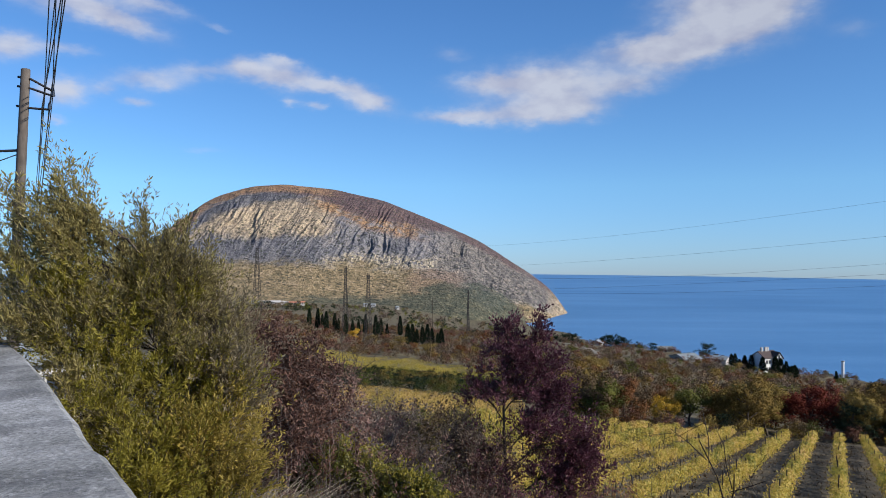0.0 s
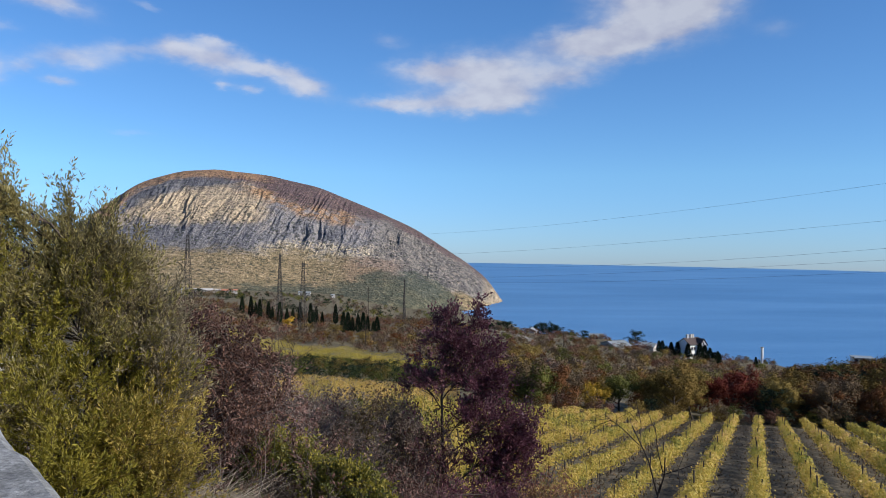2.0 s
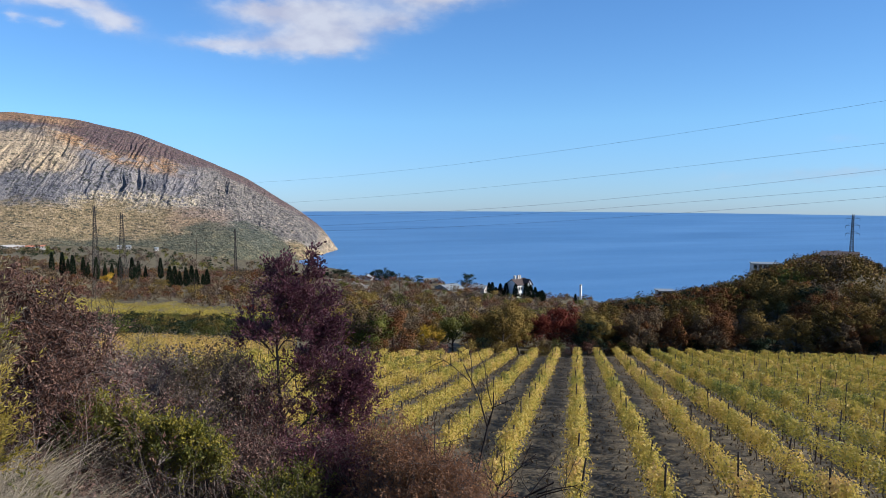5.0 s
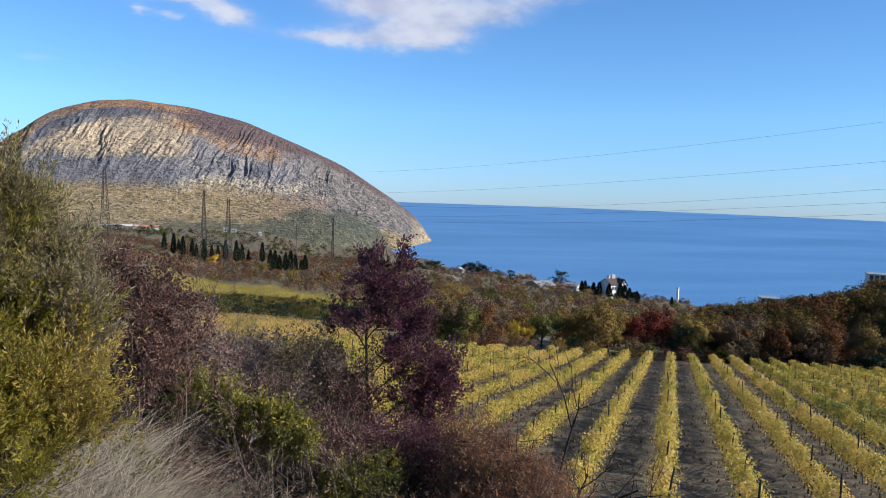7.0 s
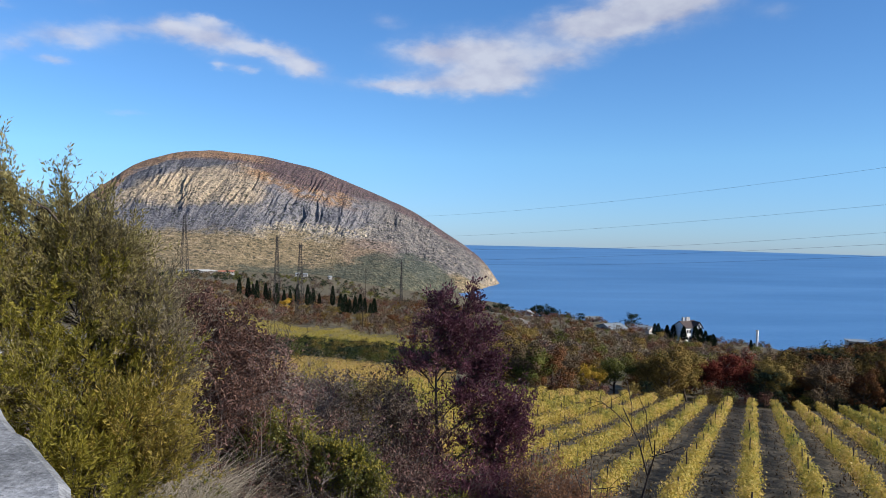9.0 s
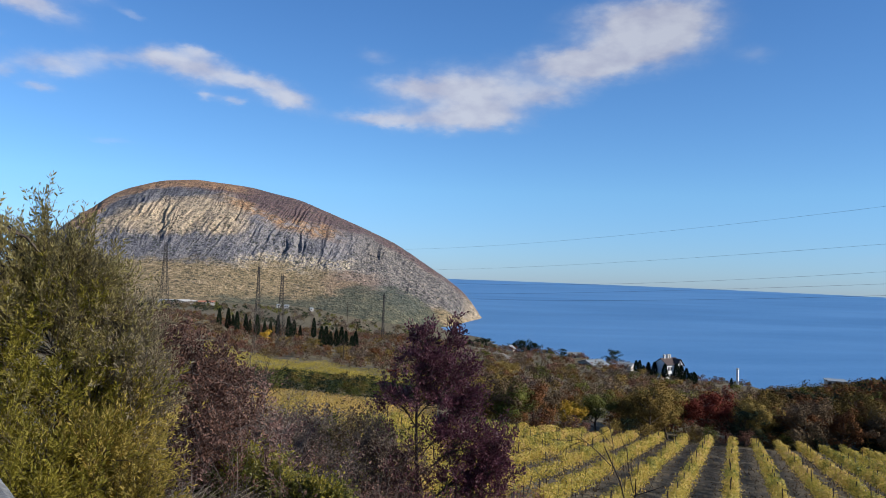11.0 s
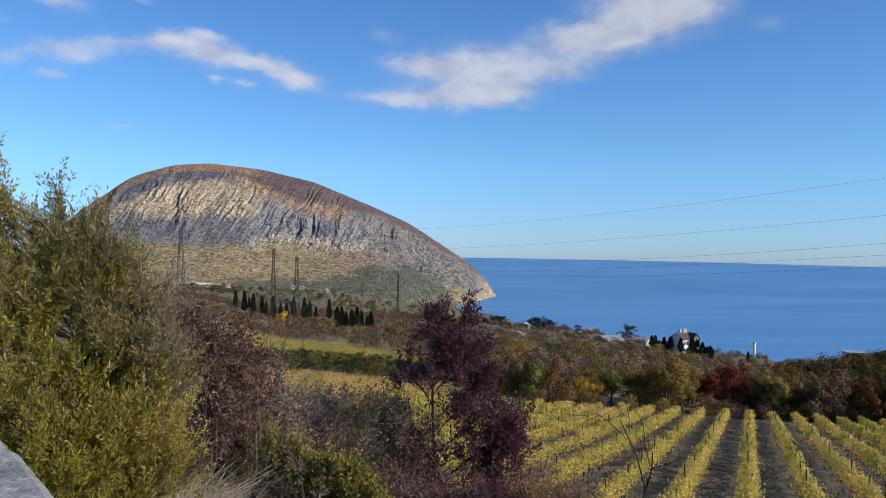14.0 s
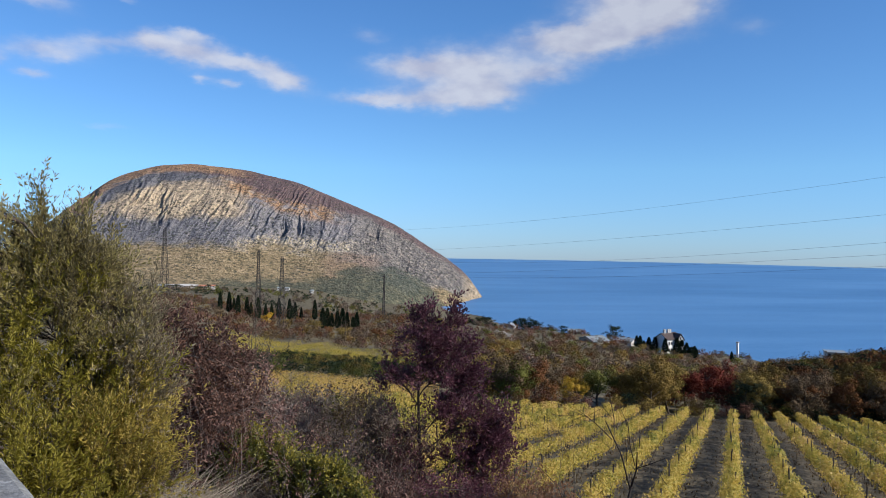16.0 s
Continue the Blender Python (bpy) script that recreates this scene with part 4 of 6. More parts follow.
def strewn(count, az0, az1, r0, r1, colours, heights, seed, keep=None, under=None):
    """Bearings, distances, kinds and heights of trees strewn over a stretch of hillside, evenly by area. under: the elevation that their tops keep below."""
    rng = np.random.default_rng(seed)
    for i in range(count):
        az, r = rng.uniform(az0, az1), math.sqrt(rng.uniform(r0 * r0, r1 * r1))
        if keep is None or keep(az, r):
            h = rng.uniform(*heights)
            colour, v, turn = colours[rng.integers(0, len(colours))], int(rng.integers(0, 3)), rng.uniform(0, 360)
            if under is not None:
                h = min(h, EYE + r * math.tan(radians(under(az))) + rng.uniform(-0.9, 0.3) - spot(az, r)[2])
                if h < 1.6:
                    continue
            yield az, r, colour, h, v, turn


def wood(where, group, *args, **kw):
    for az, r, colour, h, v, turn in strewn(*args, **kw):
        name = "tree" if h > 3.4 else "bush"
        plant((colour, v), name, KINDS[colour] + " " + where, name, group, spot(az, r), h / 6.0, turn, 1.12)


def thicket(name, label, *args, thin=1, coarse=1.0, **kw):
    """Woods and scrub that nobody could count: one mesh of leaf clumps."""
    verts, index, mats, ways = [], [], [], []
    rng = np.random.default_rng(5)
    for az, r, colour, h, v, turn in strewn(*args, **kw):
        _, _, c, d, size, hint = TREES[(colour, v)]
        s, a = h / 6.0, radians(turn)
        c, d, hint, size = c[::thin] * s, d[::thin], hint[::thin], size[::thin] * s * coarse
        rot = np.array([[math.cos(a), -math.sin(a), 0], [math.sin(a), math.cos(a), 0], [0, 0, 1]])
        hint = hint @ rot.T
        v4 = blade_arrays(c * np.array([1.15, 1.15, 1.0]) @ rot.T + np.array(spot(az, r)), d, size, size, rng, hint)
        if M[colour] not in mats:
            mats.append(M[colour])
        verts.append(v4)
        ways.append(np.repeat(hint + rng.normal(0, 0.12, hint.shape), 3, axis=0))
        index.append(np.full(len(c), mats.index(M[colour])))
    v4 = np.concatenate(verts)
    me = mesh_from(name, v4, np.arange(len(v4)).reshape(-1, 3), mats, np.concatenate(index), normals=np.concatenate(ways))
    return tagged(new(name, me), label, "scrub", kind="stuff")


def edge_r(az):
    """How far the end of the vineyard lies at a bearing."""
    a, along = radians(az - ROW_AZ), 95.0
    for _ in range(12):
        along = float(np.interp(along * math.tan(a), END_ACROSS, END_ALONG))
    return along / math.cos(a)


# the hill to the right, thick with oaks: the front ones singly, the rest as one wood
HILL = ["oak", "rust", "oak", "rust", "dark", "oak", "rust", "oak", "green", "drab", "rust", "oak"]


def roofline(az):
    """Elevation of the wood's roof along the hill."""
    return float(np.interp(az, [31, 33, 35, 38.4, 41.5, 43.7, 45.5, 47.6, 50, 60], [-8.6, -8.4, -8.0, -7.1, -6.0, -5.0, -4.4, -4.4, -5.2, -5.6]))


wood("at the foot of the hill", "hill trees", 230, 31, 60, 95, 160, HILL, (5.0, 7.5), 21, keep=lambda a, r: edge_r(a) + 2.5 < r < edge_r(a) + 28, under=roofline)
thicket("hill_wood", "dense olive and rust-brown oak wood covering the hill", 560, 31, 58, 125, 250, HILL, (5.0, 8.5), 31, keep=lambda a, r: r > edge_r(a) + 26, thin=6, coarse=1.7, under=roofline)
# near-black leaves stand for the shade under the front trees
thicket("understorey", "near-black undergrowth added for the shade beneath the hill trees", 520, 31, 60, 95, 150, ["dark", "dark", "rust", "dark"], (1.8, 3.4), 35, thin=9, coarse=2.0, keep=lambda a, r: edge_r(a) + 2 < r < edge_r(a) + 12)
# the belt behind the vineyard
wood("behind the vineyard", "tree belt", 190, 9, 34, 76, 140, ["amber", "drab", "oak", "green", "amber", "oak", "dark", "amber", "rust"], (4.2, 7.0), 22, keep=lambda a, r: edge_r(a) + 5 < r < edge_r(a) + 30 and not (abs(a - 17.2) < 1.6 and r < 108) and not (24.6 < a < 29.4 and r < 120))
thicket("valley_wood", "mixed brown and olive autumn wood in the valley", 340, 5, 36, 112, 330, ["oak", "drab", "rust", "grey", "green", "russet", "drab", "amber"], (3.2, 5.6), 23, keep=lambda a, r: r > edge_r(a) + 28, thin=8, coarse=2.0)
thicket("ridge_scrub", "grey-brown scrub on the ridge above the sea", 1000, 3, 30, 200, 440, ["drab", "russet", "grey", "russet", "grey", "drab", "green", "rust"], (1.2, 3.6), 24, thin=22, coarse=3.0)
thicket("plateau_scrub", "tawny and grey scrub on the plateau", 2400, -22, 8, 205, 480, ["drab", "drab", "rust", "russet", "grey", "drab", "russet", "oak"], (1.5, 4.4), 25, thin=36, coarse=3.6, keep=lambda a, r: r > 268 - 3.6 * (a + 10) and not (355 < r < 376 and -11 < a < -3))
thicket("green_thicket", "dark green thicket between two vineyards", 430, -11, 8, 119, 172, ["dark", "green", "dark", "oak", "dark", "green", "dark"], (1.2, 3.6), 26, coarse=2.0, thin=14)
thicket("foot_scrub", "dark scrub at the foot of the mountain", 420, -22, 6, 480, 1250, ["dark", "drab", "green", "dark", "grey"], (4, 9), 29, thin=24, coarse=3.2)
thicket("slope_scrub", "mixed green and drab brush on the near slope", 330, -16, 13, 18, 84, ["amber", "grey", "russet", "amber", "drab", "green"], (1.2, 2.6), 28, thin=5, coarse=1.35,
        keep=lambda a, r: not (a > 8 and r > 40) and not (a > -9.5 and r > 36))
thicket("edge_scrub", "low olive and brown scrub along the end of the vineyard", 520, 8, 34, 74, 130, ["amber", "green", "drab", "dark", "russet", "oak"], (1.4, 2.8), 33, thin=7, coarse=1.5, keep=lambda a, r: edge_r(a) + 2 < r < edge_r(a) + 9)
# single trees that stand out
plant(("gold", 2), "bush", "orange-gold bush before the cypresses", "bush", "", spot(-7.0, 352), 0.95, 130, 1.3)
plant(("crimson", 1), "bush", "dark red bush at the edge of the upper vineyard", "bush", "", spot(3.0, 205), 0.62, 15, 1.2)
for b, dr, sc, kind in ((-5.7, 335, 0.8, "amber"), (-4.4, 312, 0.7, "drab"), (-3.3, 300, 0.9, "amber"), (-2.3, 292, 0.7, "rust"), (-1.2, 286, 0.8, "amber"), (0.2, 280, 0.75, "drab"), (1.4, 276, 0.85, "rust"), (2.4, 285, 0.8, "amber"), (-9.2, 345, 0.7, "rust"), (-10.6, 350, 0.8, "drab")):
    plant((kind, int(dr) % 3), "bush", KINDS[kind].replace("tree", "bush") + " on the plateau", "bush", "plateau bushes", spot(b, dr), sc, b * 50, 1.35)
plant(("gold", 0), "tree", "bright golden-yellow tree behind the vineyard", "tree", "", spot(17.2, 93), 0.80, 20)
plant(("gold", 1), "bush", "small golden bush in the valley", "bush", "", spot(13.2, 118), 0.60, 70)
for b, dr, sc in ((25.4, 103, 0.95), (26.9, 104, 1.2), (28.4, 105, 0.95), (27.4, 112, 1.15)):
    plant(("crimson", int(b) % 3), "tree", "deep crimson tree behind the vineyard", "tree", "crimson trees", spot(b, dr), sc, b * 40, 1.1)
for b, dr, sc in ((8.0, 445, 1.2), (8.6, 440, 1.4), (9.1, 442, 1.2), (9.6, 436, 1.5), (10.2, 432, 1.5), (10.7, 434, 1.2), (12.2, 424, 1.3), (12.7, 420, 1.6), (13.2, 415, 1.7), (13.7, 414, 1.5), (14.2, 412, 1.3), (15.2, 405, 0.9), (16.2, 400, 0.8), (20.1, 400, 1.5)):
    plant(("dark", int(b * 10) % 3), "tree", "dark green round-headed tree on the ridge", "tree", "ridge trees", spot(b, dr) - Vector((0, 0, 0.7 * sc)), sc, b * 70, 1.1)


# ---- cypresses and conifers ----
def cypress_meshes(n, seed):
    rng = np.random.default_rng(seed)
    t = Tubes(5)
    t.add([(0, 0, -0.4), (0, 0, 3), (0.03, 0.02, 8.4)], 0.16, 0.03)
    h = rng.uniform(0.03, 1, n)
    rad = 0.95 * np.minimum(1, h * 7) * (1 - h ** 1.8) ** 0.8 * np.sqrt(rng.uniform(0.25, 1, n)) + 0.05
    a = rng.uniform(0, 2 * math.pi, n)
    c = np.stack([rad * np.cos(a), rad * np.sin(a), 0.5 + h * 8.3], axis=-1)
    d = np.stack([np.cos(a) * 0.4, np.sin(a) * 0.4, np.full(n, 1.0)], axis=-1) + rng.normal(0, 0.3, (n, 3))
    s = rng.uniform(0.3, 0.6, n)
    return t.mesh("trunk", M["bark"]), leaves_mesh("crown", c, d, s, s * 0.5, [M["dark"]], rng)


CYPRESS = [cypress_meshes(1300, 40 + i) for i in range(3)]


def cypress(az, r, h, name="cypress", label="slim dark green cypress on the plateau", group="cypresses", wide=1.0):
    e = new(name)
    e.location = spot(az, r)
    e.rotation_euler = (0, 0, az * 3.1)
    k = h / 8.8
    trunk, crown = CYPRESS[int(abs(az) * 10) % 3]
    child("trunk", trunk, e).scale = (k, k, k)
    child("crown", crown, e).scale = (k * wide, k * wide, k)
    tagged(e, label, "cypress", group)


for i, b in enumerate((-10.47, -9.81, -9.46, -9.16, -8.5, -8.2, -7.66, -7.1, -6.65, -5.3, -5.1, -4.87, -3.36, -4.4, -6.1)):
    cypress(b, 378 + 3 * (i % 3), 9.6 + 1.8 * math.sin(i * 2.3), wide=1.2)
for i, b in enumerate((-2.75, -2.4, -2.05, -1.6, -1.2, -0.85, -0.4, -0.1)):
    cypress(b, 325 + 3 * (i % 3), 8.4 + 1.4 * math.sin(i * 1.7 + 1), wide=1.5)
for i, b in enumerate((21.8, 22.05, 22.35, 22.7, 22.9, 23.15, 24.6, 24.75, 24.95, 25.1, 25.3, 25.45, 25.65, 25.8, 26.0, 26.15, 23.9)):
    cypress(b, 366 + 2 * (i % 2) - 6 * (i % 3 == 1), 5.6 + 2.2 * math.sin(i * 2.9), "conifer", "dark pointed conifer beside the villa", "villa conifers", 2.1)
cypress(28.6, 360, 5.0, "conifer", "dark pointed conifer near the shore tower", "", 1.6)
cypress(50.2, 172, 9.5, "cypress", "tall dark cypress on the hill", "", 1.2)


# ---- pylons, poles and wires ----
def pylon(az, r, height, base_w, arms, arm_w, label, sink=0.0):
    e = new("pylon")
    p = spot(az, r)
    e.location = (p[0], p[1], p[2] - sink)
    e.rotation_euler = (0, 0, radians(-az + 20))
    w0, w1, th = base_w / 2, base_w * 0.13, max(0.06, r * 0.00027)
    corner = [(-1, -1), (1, -1), (1, 1), (-1, 1)]

    def half(z):
        return w0 + (w1 - w0) * min(1, z / (height * 0.92))

    for cx, cy in corner:
        t = Tubes(4)
        t.add([(cx * half(z), cy * half(z), z) for z in np.linspace(-0.5, height, 8)], th, th * 0.7)
        child("leg", t.mesh("leg", M["steel"]), e)
    t = Tubes(3)
    zs = [0]
    while zs[-1] < height * 0.96:
        zs.append(zs[-1] + max(1.0, half(zs[-1]) * 1.7))
    for z0, z1 in zip(zs, zs[1:]):
        for k in range(4):
            (ax, ay), (bx, by) = corner[k], corner[(k + 1) % 4]
            a, b = half(z0), half(min(z1, height))
            t.add([(ax * a, ay * a, z0), (bx * b, by * b, min(z1, height))], th * 0.6, th * 0.6)
            t.add([(bx * a, by * a, z0), (ax * b, ay * b, min(z1, height))], th * 0.6, th * 0.6)
    child("bracing", t.mesh("bracing", M["steel"]), e)
    for f in arms:
        t = Tubes(3)
        z = f * height
        for s in (-1, 1):
            t.add([(0, -half(z), z), (s * arm_w, 0, z + 0.2)], th * 0.7, th * 0.5)
            t.add([(0, half(z), z), (s * arm_w, 0, z + 0.2)], th * 0.7, th * 0.5)
            t.add([(0, 0, z + 1.3), (s * arm_w, 0, z + 0.2)], th * 0.5, th * 0.5)
            t.add([(s * arm_w, 0, z + 0.2), (s * arm_w, 0, z - 1.0)], th * 0.6, th * 0.6)
        child("crossarm", t.mesh("crossarm", M["steel"]), e)
    return tagged(e, label, "pylon", "pylons")


pylon(-14.43, 420, 41.0, 4.6, (0.76, 0.86), 4.5, "tall rusty lattice pylon with paired crossarms")
pylon(-7.67, 400, 37.5, 3.0, (0.90,), 1.2, "slim rusty lattice pylon on the plateau")
pylon(-5.9, 325, 32.0, 3.2, (0.72, 0.83, 0.94), 2.0, "dark lattice pylon with three crossarms")
pylon(2.02, 410, 27.0, 1.5, (0.93,), 1.0, "thin lattice pylon by the scrub")
pylon(47.7, 330, 40.0, 2.4, (0.80, 0.88, 0.95), 2.6, "lattice pylon standing behind the wooded hill", 2.0)


def wooden_pole(az, r, height, label):
    e = new("utility_pole")
    e.location = spot(az, r)
    t = Tubes(6)
    t.add([(0, 0, -0.5), (0.03, 0, height * 0.5), (0, 0, height)], 0.16, 0.11)
    child("shaft", t.mesh("shaft", M["bark"]), e)
    t = Tubes(4)
    t.add([(-0.8, 0, height * 0.93), (0.8, 0, height * 0.93)], 0.07, 0.07)
    child("crossarm", t.mesh("crossarm", M["steel"]), e)
    return tagged(e, label, "utility pole", "utility poles")


wooden_pole(-0.8, 395, 20.0, "dark wooden utility pole on the plateau")
wooden_pole(7.1, 400, 17.0, "dark wooden utility pole on the ridge")
wooden_pole(14.63, 300, 9.5, "pale wooden utility pole among scrub")
wooden_pole(-1.0, 250, 9.0, "pale thin pole beside the upper vineyard")


def span(a, b, sag, radius, label, n=40):
    t = Tubes(4)
    s = np.linspace(0, 1, n)[:, None]
    p = np.array(a) * (1 - s) + np.array(b) * s
    p[:, 2] -= (4 * sag * s * (1 - s))[:, 0]
    t.add(p, radius, radius)
    return tagged(new("overhead_wire", t.mesh("overhead_wire", M["wire"])), label, "overhead wire", "overhead wires")


# the power line that crosses the bay side of the view, from the far pylons to a pylon beyond the hill
for za, zb, sag in ((3.94, 17.14, 7.27), (-7.44, 10.24, 5.12), (-4.5, 6.81, 9.5), (-19.98, 3.39, 3.38), (-15.75, 2.1, 6.32)):
    a, b = radians(-7), radians(62)
    span((400 * math.sin(a), 400 * math.cos(a), EYE + za), (130 * math.sin(b), 130 * math.cos(b), EYE + zb), sag, 0.017, "thin dark power line high over the vineyard", 60)


def concrete_pole():
    """The roadside pole: a tapered concrete shaft leaning a little, with short brackets and insulators."""
    a = radians(-31.12)
    x, y = 16 * math.sin(a), 16 * math.cos(a)
    z = float(land(np.array([x]), np.array([y]))[0])
    e = new("street_pole")
    e.location = (x, y, z)
    top = EYE + 3.45 - z
    lean = np.array([0.26, 0.12])
    t = Tubes(8)
    t.add([(lean[0] * f, lean[1] * f, -0.4 + (top + 0.4) * f) for f in (0, 0.5, 1.0)] + [(lean[0], lean[1], top + 0.01)], 0.115, 0.068)
    shaft = child("shaft", t.mesh("shaft", M["pole"]), e)
    bm = bmesh.new()
    r = bmesh.ops.create_circle(bm, cap_ends=True, radius=0.068, segments=8)
    bmesh.ops.translate(bm, vec=(lean[0], lean[1], top + 0.012), verts=r["verts"])
    part("cap", bm, M["pole"], e)
    ends = []
    for drop, long, dip in ((0.18, 0.50, -0.22), (0.36, 0.52, -0.14), (0.74, 0.46, -0.02)):
        f = (top - drop) / top
        t = Tubes(5)
        s = np.array([lean[0] * f, lean[1] * f, top - drop])
        t.add([s + (-0.14, 0, 0.04), s + (0.1, 0, 0), s + (long, 0.05, dip)], 0.024, 0.022)
        child("bracket", t.mesh("bracket", M["steel"]), e)
        t = Tubes(6)
        t.add([s + (long, 0.05, dip), s + (long, 0.05, dip + 0.06), s + (long, 0.05, dip + 0.13)], 0.035, 0.02)
        child("insulator", t.mesh("insulator", M["pane"]), e)
        ends.append(np.array([x, y, z]) + s + (long, 0.05, dip + 0.1))
        ends.append(np.array([x, y, z]) + s + (long * 0.7, 0.04, dip * 0.7 + 0.03))
    tagged(e, "leaning grey concrete roadside pole with short iron brackets", "utility pole")
    for i, q in enumerate(ends):
        near = np.array([7.0 + 0.2 * i, -12.4 + 0.1 * i, EYE + 7.6 - 0.25 * (i % 3)])
        span(q, near, 0.35 + 0.05 * (i % 2), 0.0085, "black overhead cable above the road", 24)
        far = np.array([-27.0 + 0.12 * i, 46.5, EYE - 1.5 - 0.2 * (i % 3)])
        span(q, far, 0.7, 0.0085, "black overhead cable running down from the pole", 24)
    f = (top - 1.55) / top
    s = np.array([x, y, z]) + (lean[0] * f, lean[1] * f, top - 1.55)
    span(s, s + np.array([-9.0, -1.5, 0.1]), 0.2, 0.025, "thick black cable tied to the pole", 16)
    span(s + (0, 0, -0.05), s + np.array([-6.0, -1.5, -2.6]), 0.05, 0.01, "thin stay wire of the pole", 8)


concrete_pole()


# ---- buildings ----
def gable_house(name, az, r, w, d, h, rise, turn, wall, roof, label, windows=(), sink=0.0, lift=0.0):
    """A house with a pitched roof, eaves, and windows let into its front. windows: (x, z, w, h) on the front."""
    e = new(name)
    p = spot(az, r)
    e.matrix_basis = Matrix.Translation((p[0], p[1], p[2] - sink + lift)) @ pose(0, 0, 0, 0, 0, -az + turn)
    bm = bmesh.new()
    box(bm, -w / 2, -d / 2, -4, w / 2, d / 2, h)
    for s in (-1, 1):
        q = [bm.verts.new(c) for c in ((s * w / 2, -d / 2, h), (s * w / 2, d / 2, h), (s * w / 2, 0, h + rise))]
        bm.faces.new(q)
    part("wall", bm, wall, e)
    for s in (-1, 1):
        bm = bmesh.new()
        o = 0.5
        q = [(-w / 2 - o, s * (d / 2 + o), h - o * rise / (d / 2)), (w / 2 + o, s * (d / 2 + o), h - o * rise / (d / 2)), (w / 2 + o, 0, h + rise + 0.02), (-w / 2 - o, 0, h + rise + 0.02)]
        lo = [bm.verts.new(c) for c in q]
        hi = [bm.verts.new((c[0], c[1], c[2] + 0.25)) for c in q]
        bm.faces.new(lo)
        bm.faces.new(hi[::-1])
        for i in range(4):
            bm.faces.new((lo[i], hi[i], hi[(i + 1) % 4], lo[(i + 1) % 4]))
        part("roof", bm, roof, e)
    for x, z, ww, hh in windows:
        bm = bmesh.new()
        box(bm, x - ww / 2 - 0.1, -d / 2 - 0.08, z - 0.1, x + ww / 2 + 0.1, -d / 2 + 0.02, z + hh + 0.1)
        win = part("window", bm, M["white"], e)
        bm = bmesh.new()
        box(bm, x - ww / 2, -d / 2 - 0.1, z, x + ww / 2, -d / 2 - 0.06, z + hh)
        part("pane", bm, M["pane"], win)
    return tagged(e, label, "house")


def villa():
    """The white villa above the shore: steep brown roofs, a front gable, chimneys and a long garden wall."""
    e = gable_house("villa", 24.1, 370, 10.0, 8.0, 8.0, 2.6, 48, M["bright"], M["roof"], "white three-storey villa with steep brown roofs among conifers",
                    [(-3.6, 5.0, 1.1, 1.7), (-1.8, 5.0, 1.1, 1.7), (-3.6, 1.6, 1.1, 1.7), (-1.8, 1.6, 1.1, 1.7)], lift=-0.6)
    bm = bmesh.new()
    box(bm, 0.4, -5.6, -4, 5.2, -3.0, 7.6)
    q = [bm.verts.new(c) for c in ((0.4, -5.6, 7.6), (5.2, -5.6, 7.6), (2.8, -5.6, 10.2))]
    bm.faces.new(q)
    part("front_gable", bm, M["bright"], e)
    for s in (-1, 1):
        bm = bmesh.new()
        q = [(2.8 + s * 2.9, -6.1, 7.1), (2.8 + s * 2.9, -1.0, 7.1), (2.8, -1.0, 10.5), (2.8, -6.1, 10.5)]
        lo = [bm.verts.new(c) for c in q]
        hi = [bm.verts.new((c[0], c[1], c[2] + 0.28)) for c in q]
        bm.faces.new(lo)
        bm.faces.new(hi[::-1])
        for i in range(4):
            bm.faces.new((lo[i], hi[i], hi[(i + 1) % 4], lo[(i + 1) % 4]))
        part("gable_roof", bm, M["roof"], e)
    for x, z in ((1.6, 4.6), (3.8, 4.6), (2.7, 7.4), (1.6, 1.2), (3.8, 1.2)):
        bm = bmesh.new()
        box(bm, x - 0.6, -5.68, z, x + 0.6, -5.62, z + 1.8)
        part("window", bm, M["pane"], e)
    for x in (-2.8, -0.2, 1.2):
        bm = bmesh.new()
        box(bm, x - 0.5, -0.5, 10.4, x + 0.5, 0.5, 12.6)
        part("chimney", bm, M["white"], e)
    e.matrix_basis = e.matrix_basis @ Matrix.Scale(0.95, 4)
    bm = bmesh.new()
    box(bm, -8.0, -9.0, -6, 9.0, -8.6, -0.2)
    wall = tagged(new("garden_wall", bm_mesh("garden_wall", bm, [M["cream"]])), "long pale rendered garden wall below the villa", "garden wall")
    wall.matrix_world = e.matrix_basis.copy()
    bm = bmesh.new()
    box(bm, -12.8, -7.0, -5, -10.4, -4.0, 2.2)
    tw = tagged(new("outbuilding", bm_mesh("outbuilding", bm, [M["cream"]])), "small pale flat-roofed outbuilding beside the villa", "outbuilding")
    tw.matrix_world = e.matrix_basis.copy()


villa()


def shore_tower():
    e = new("white_tower")
    p = spot(29.0, 400)
    e.location = p
    e.rotation_euler = (0, 0, radians(40))
    bm = bmesh.new()
    box(bm, -0.5, -0.5, -3, 0.5, 0.5, 8.2)
    part("shaft", bm, M["bright"], e)
    bm = bmesh.new()
    box(bm, -0.62, -0.62, 8.2, 0.62, 0.62, 8.6)
    part("cap", bm, M["cream"], e)
    tagged(e, "plain slim white tower near the shore", "tower")


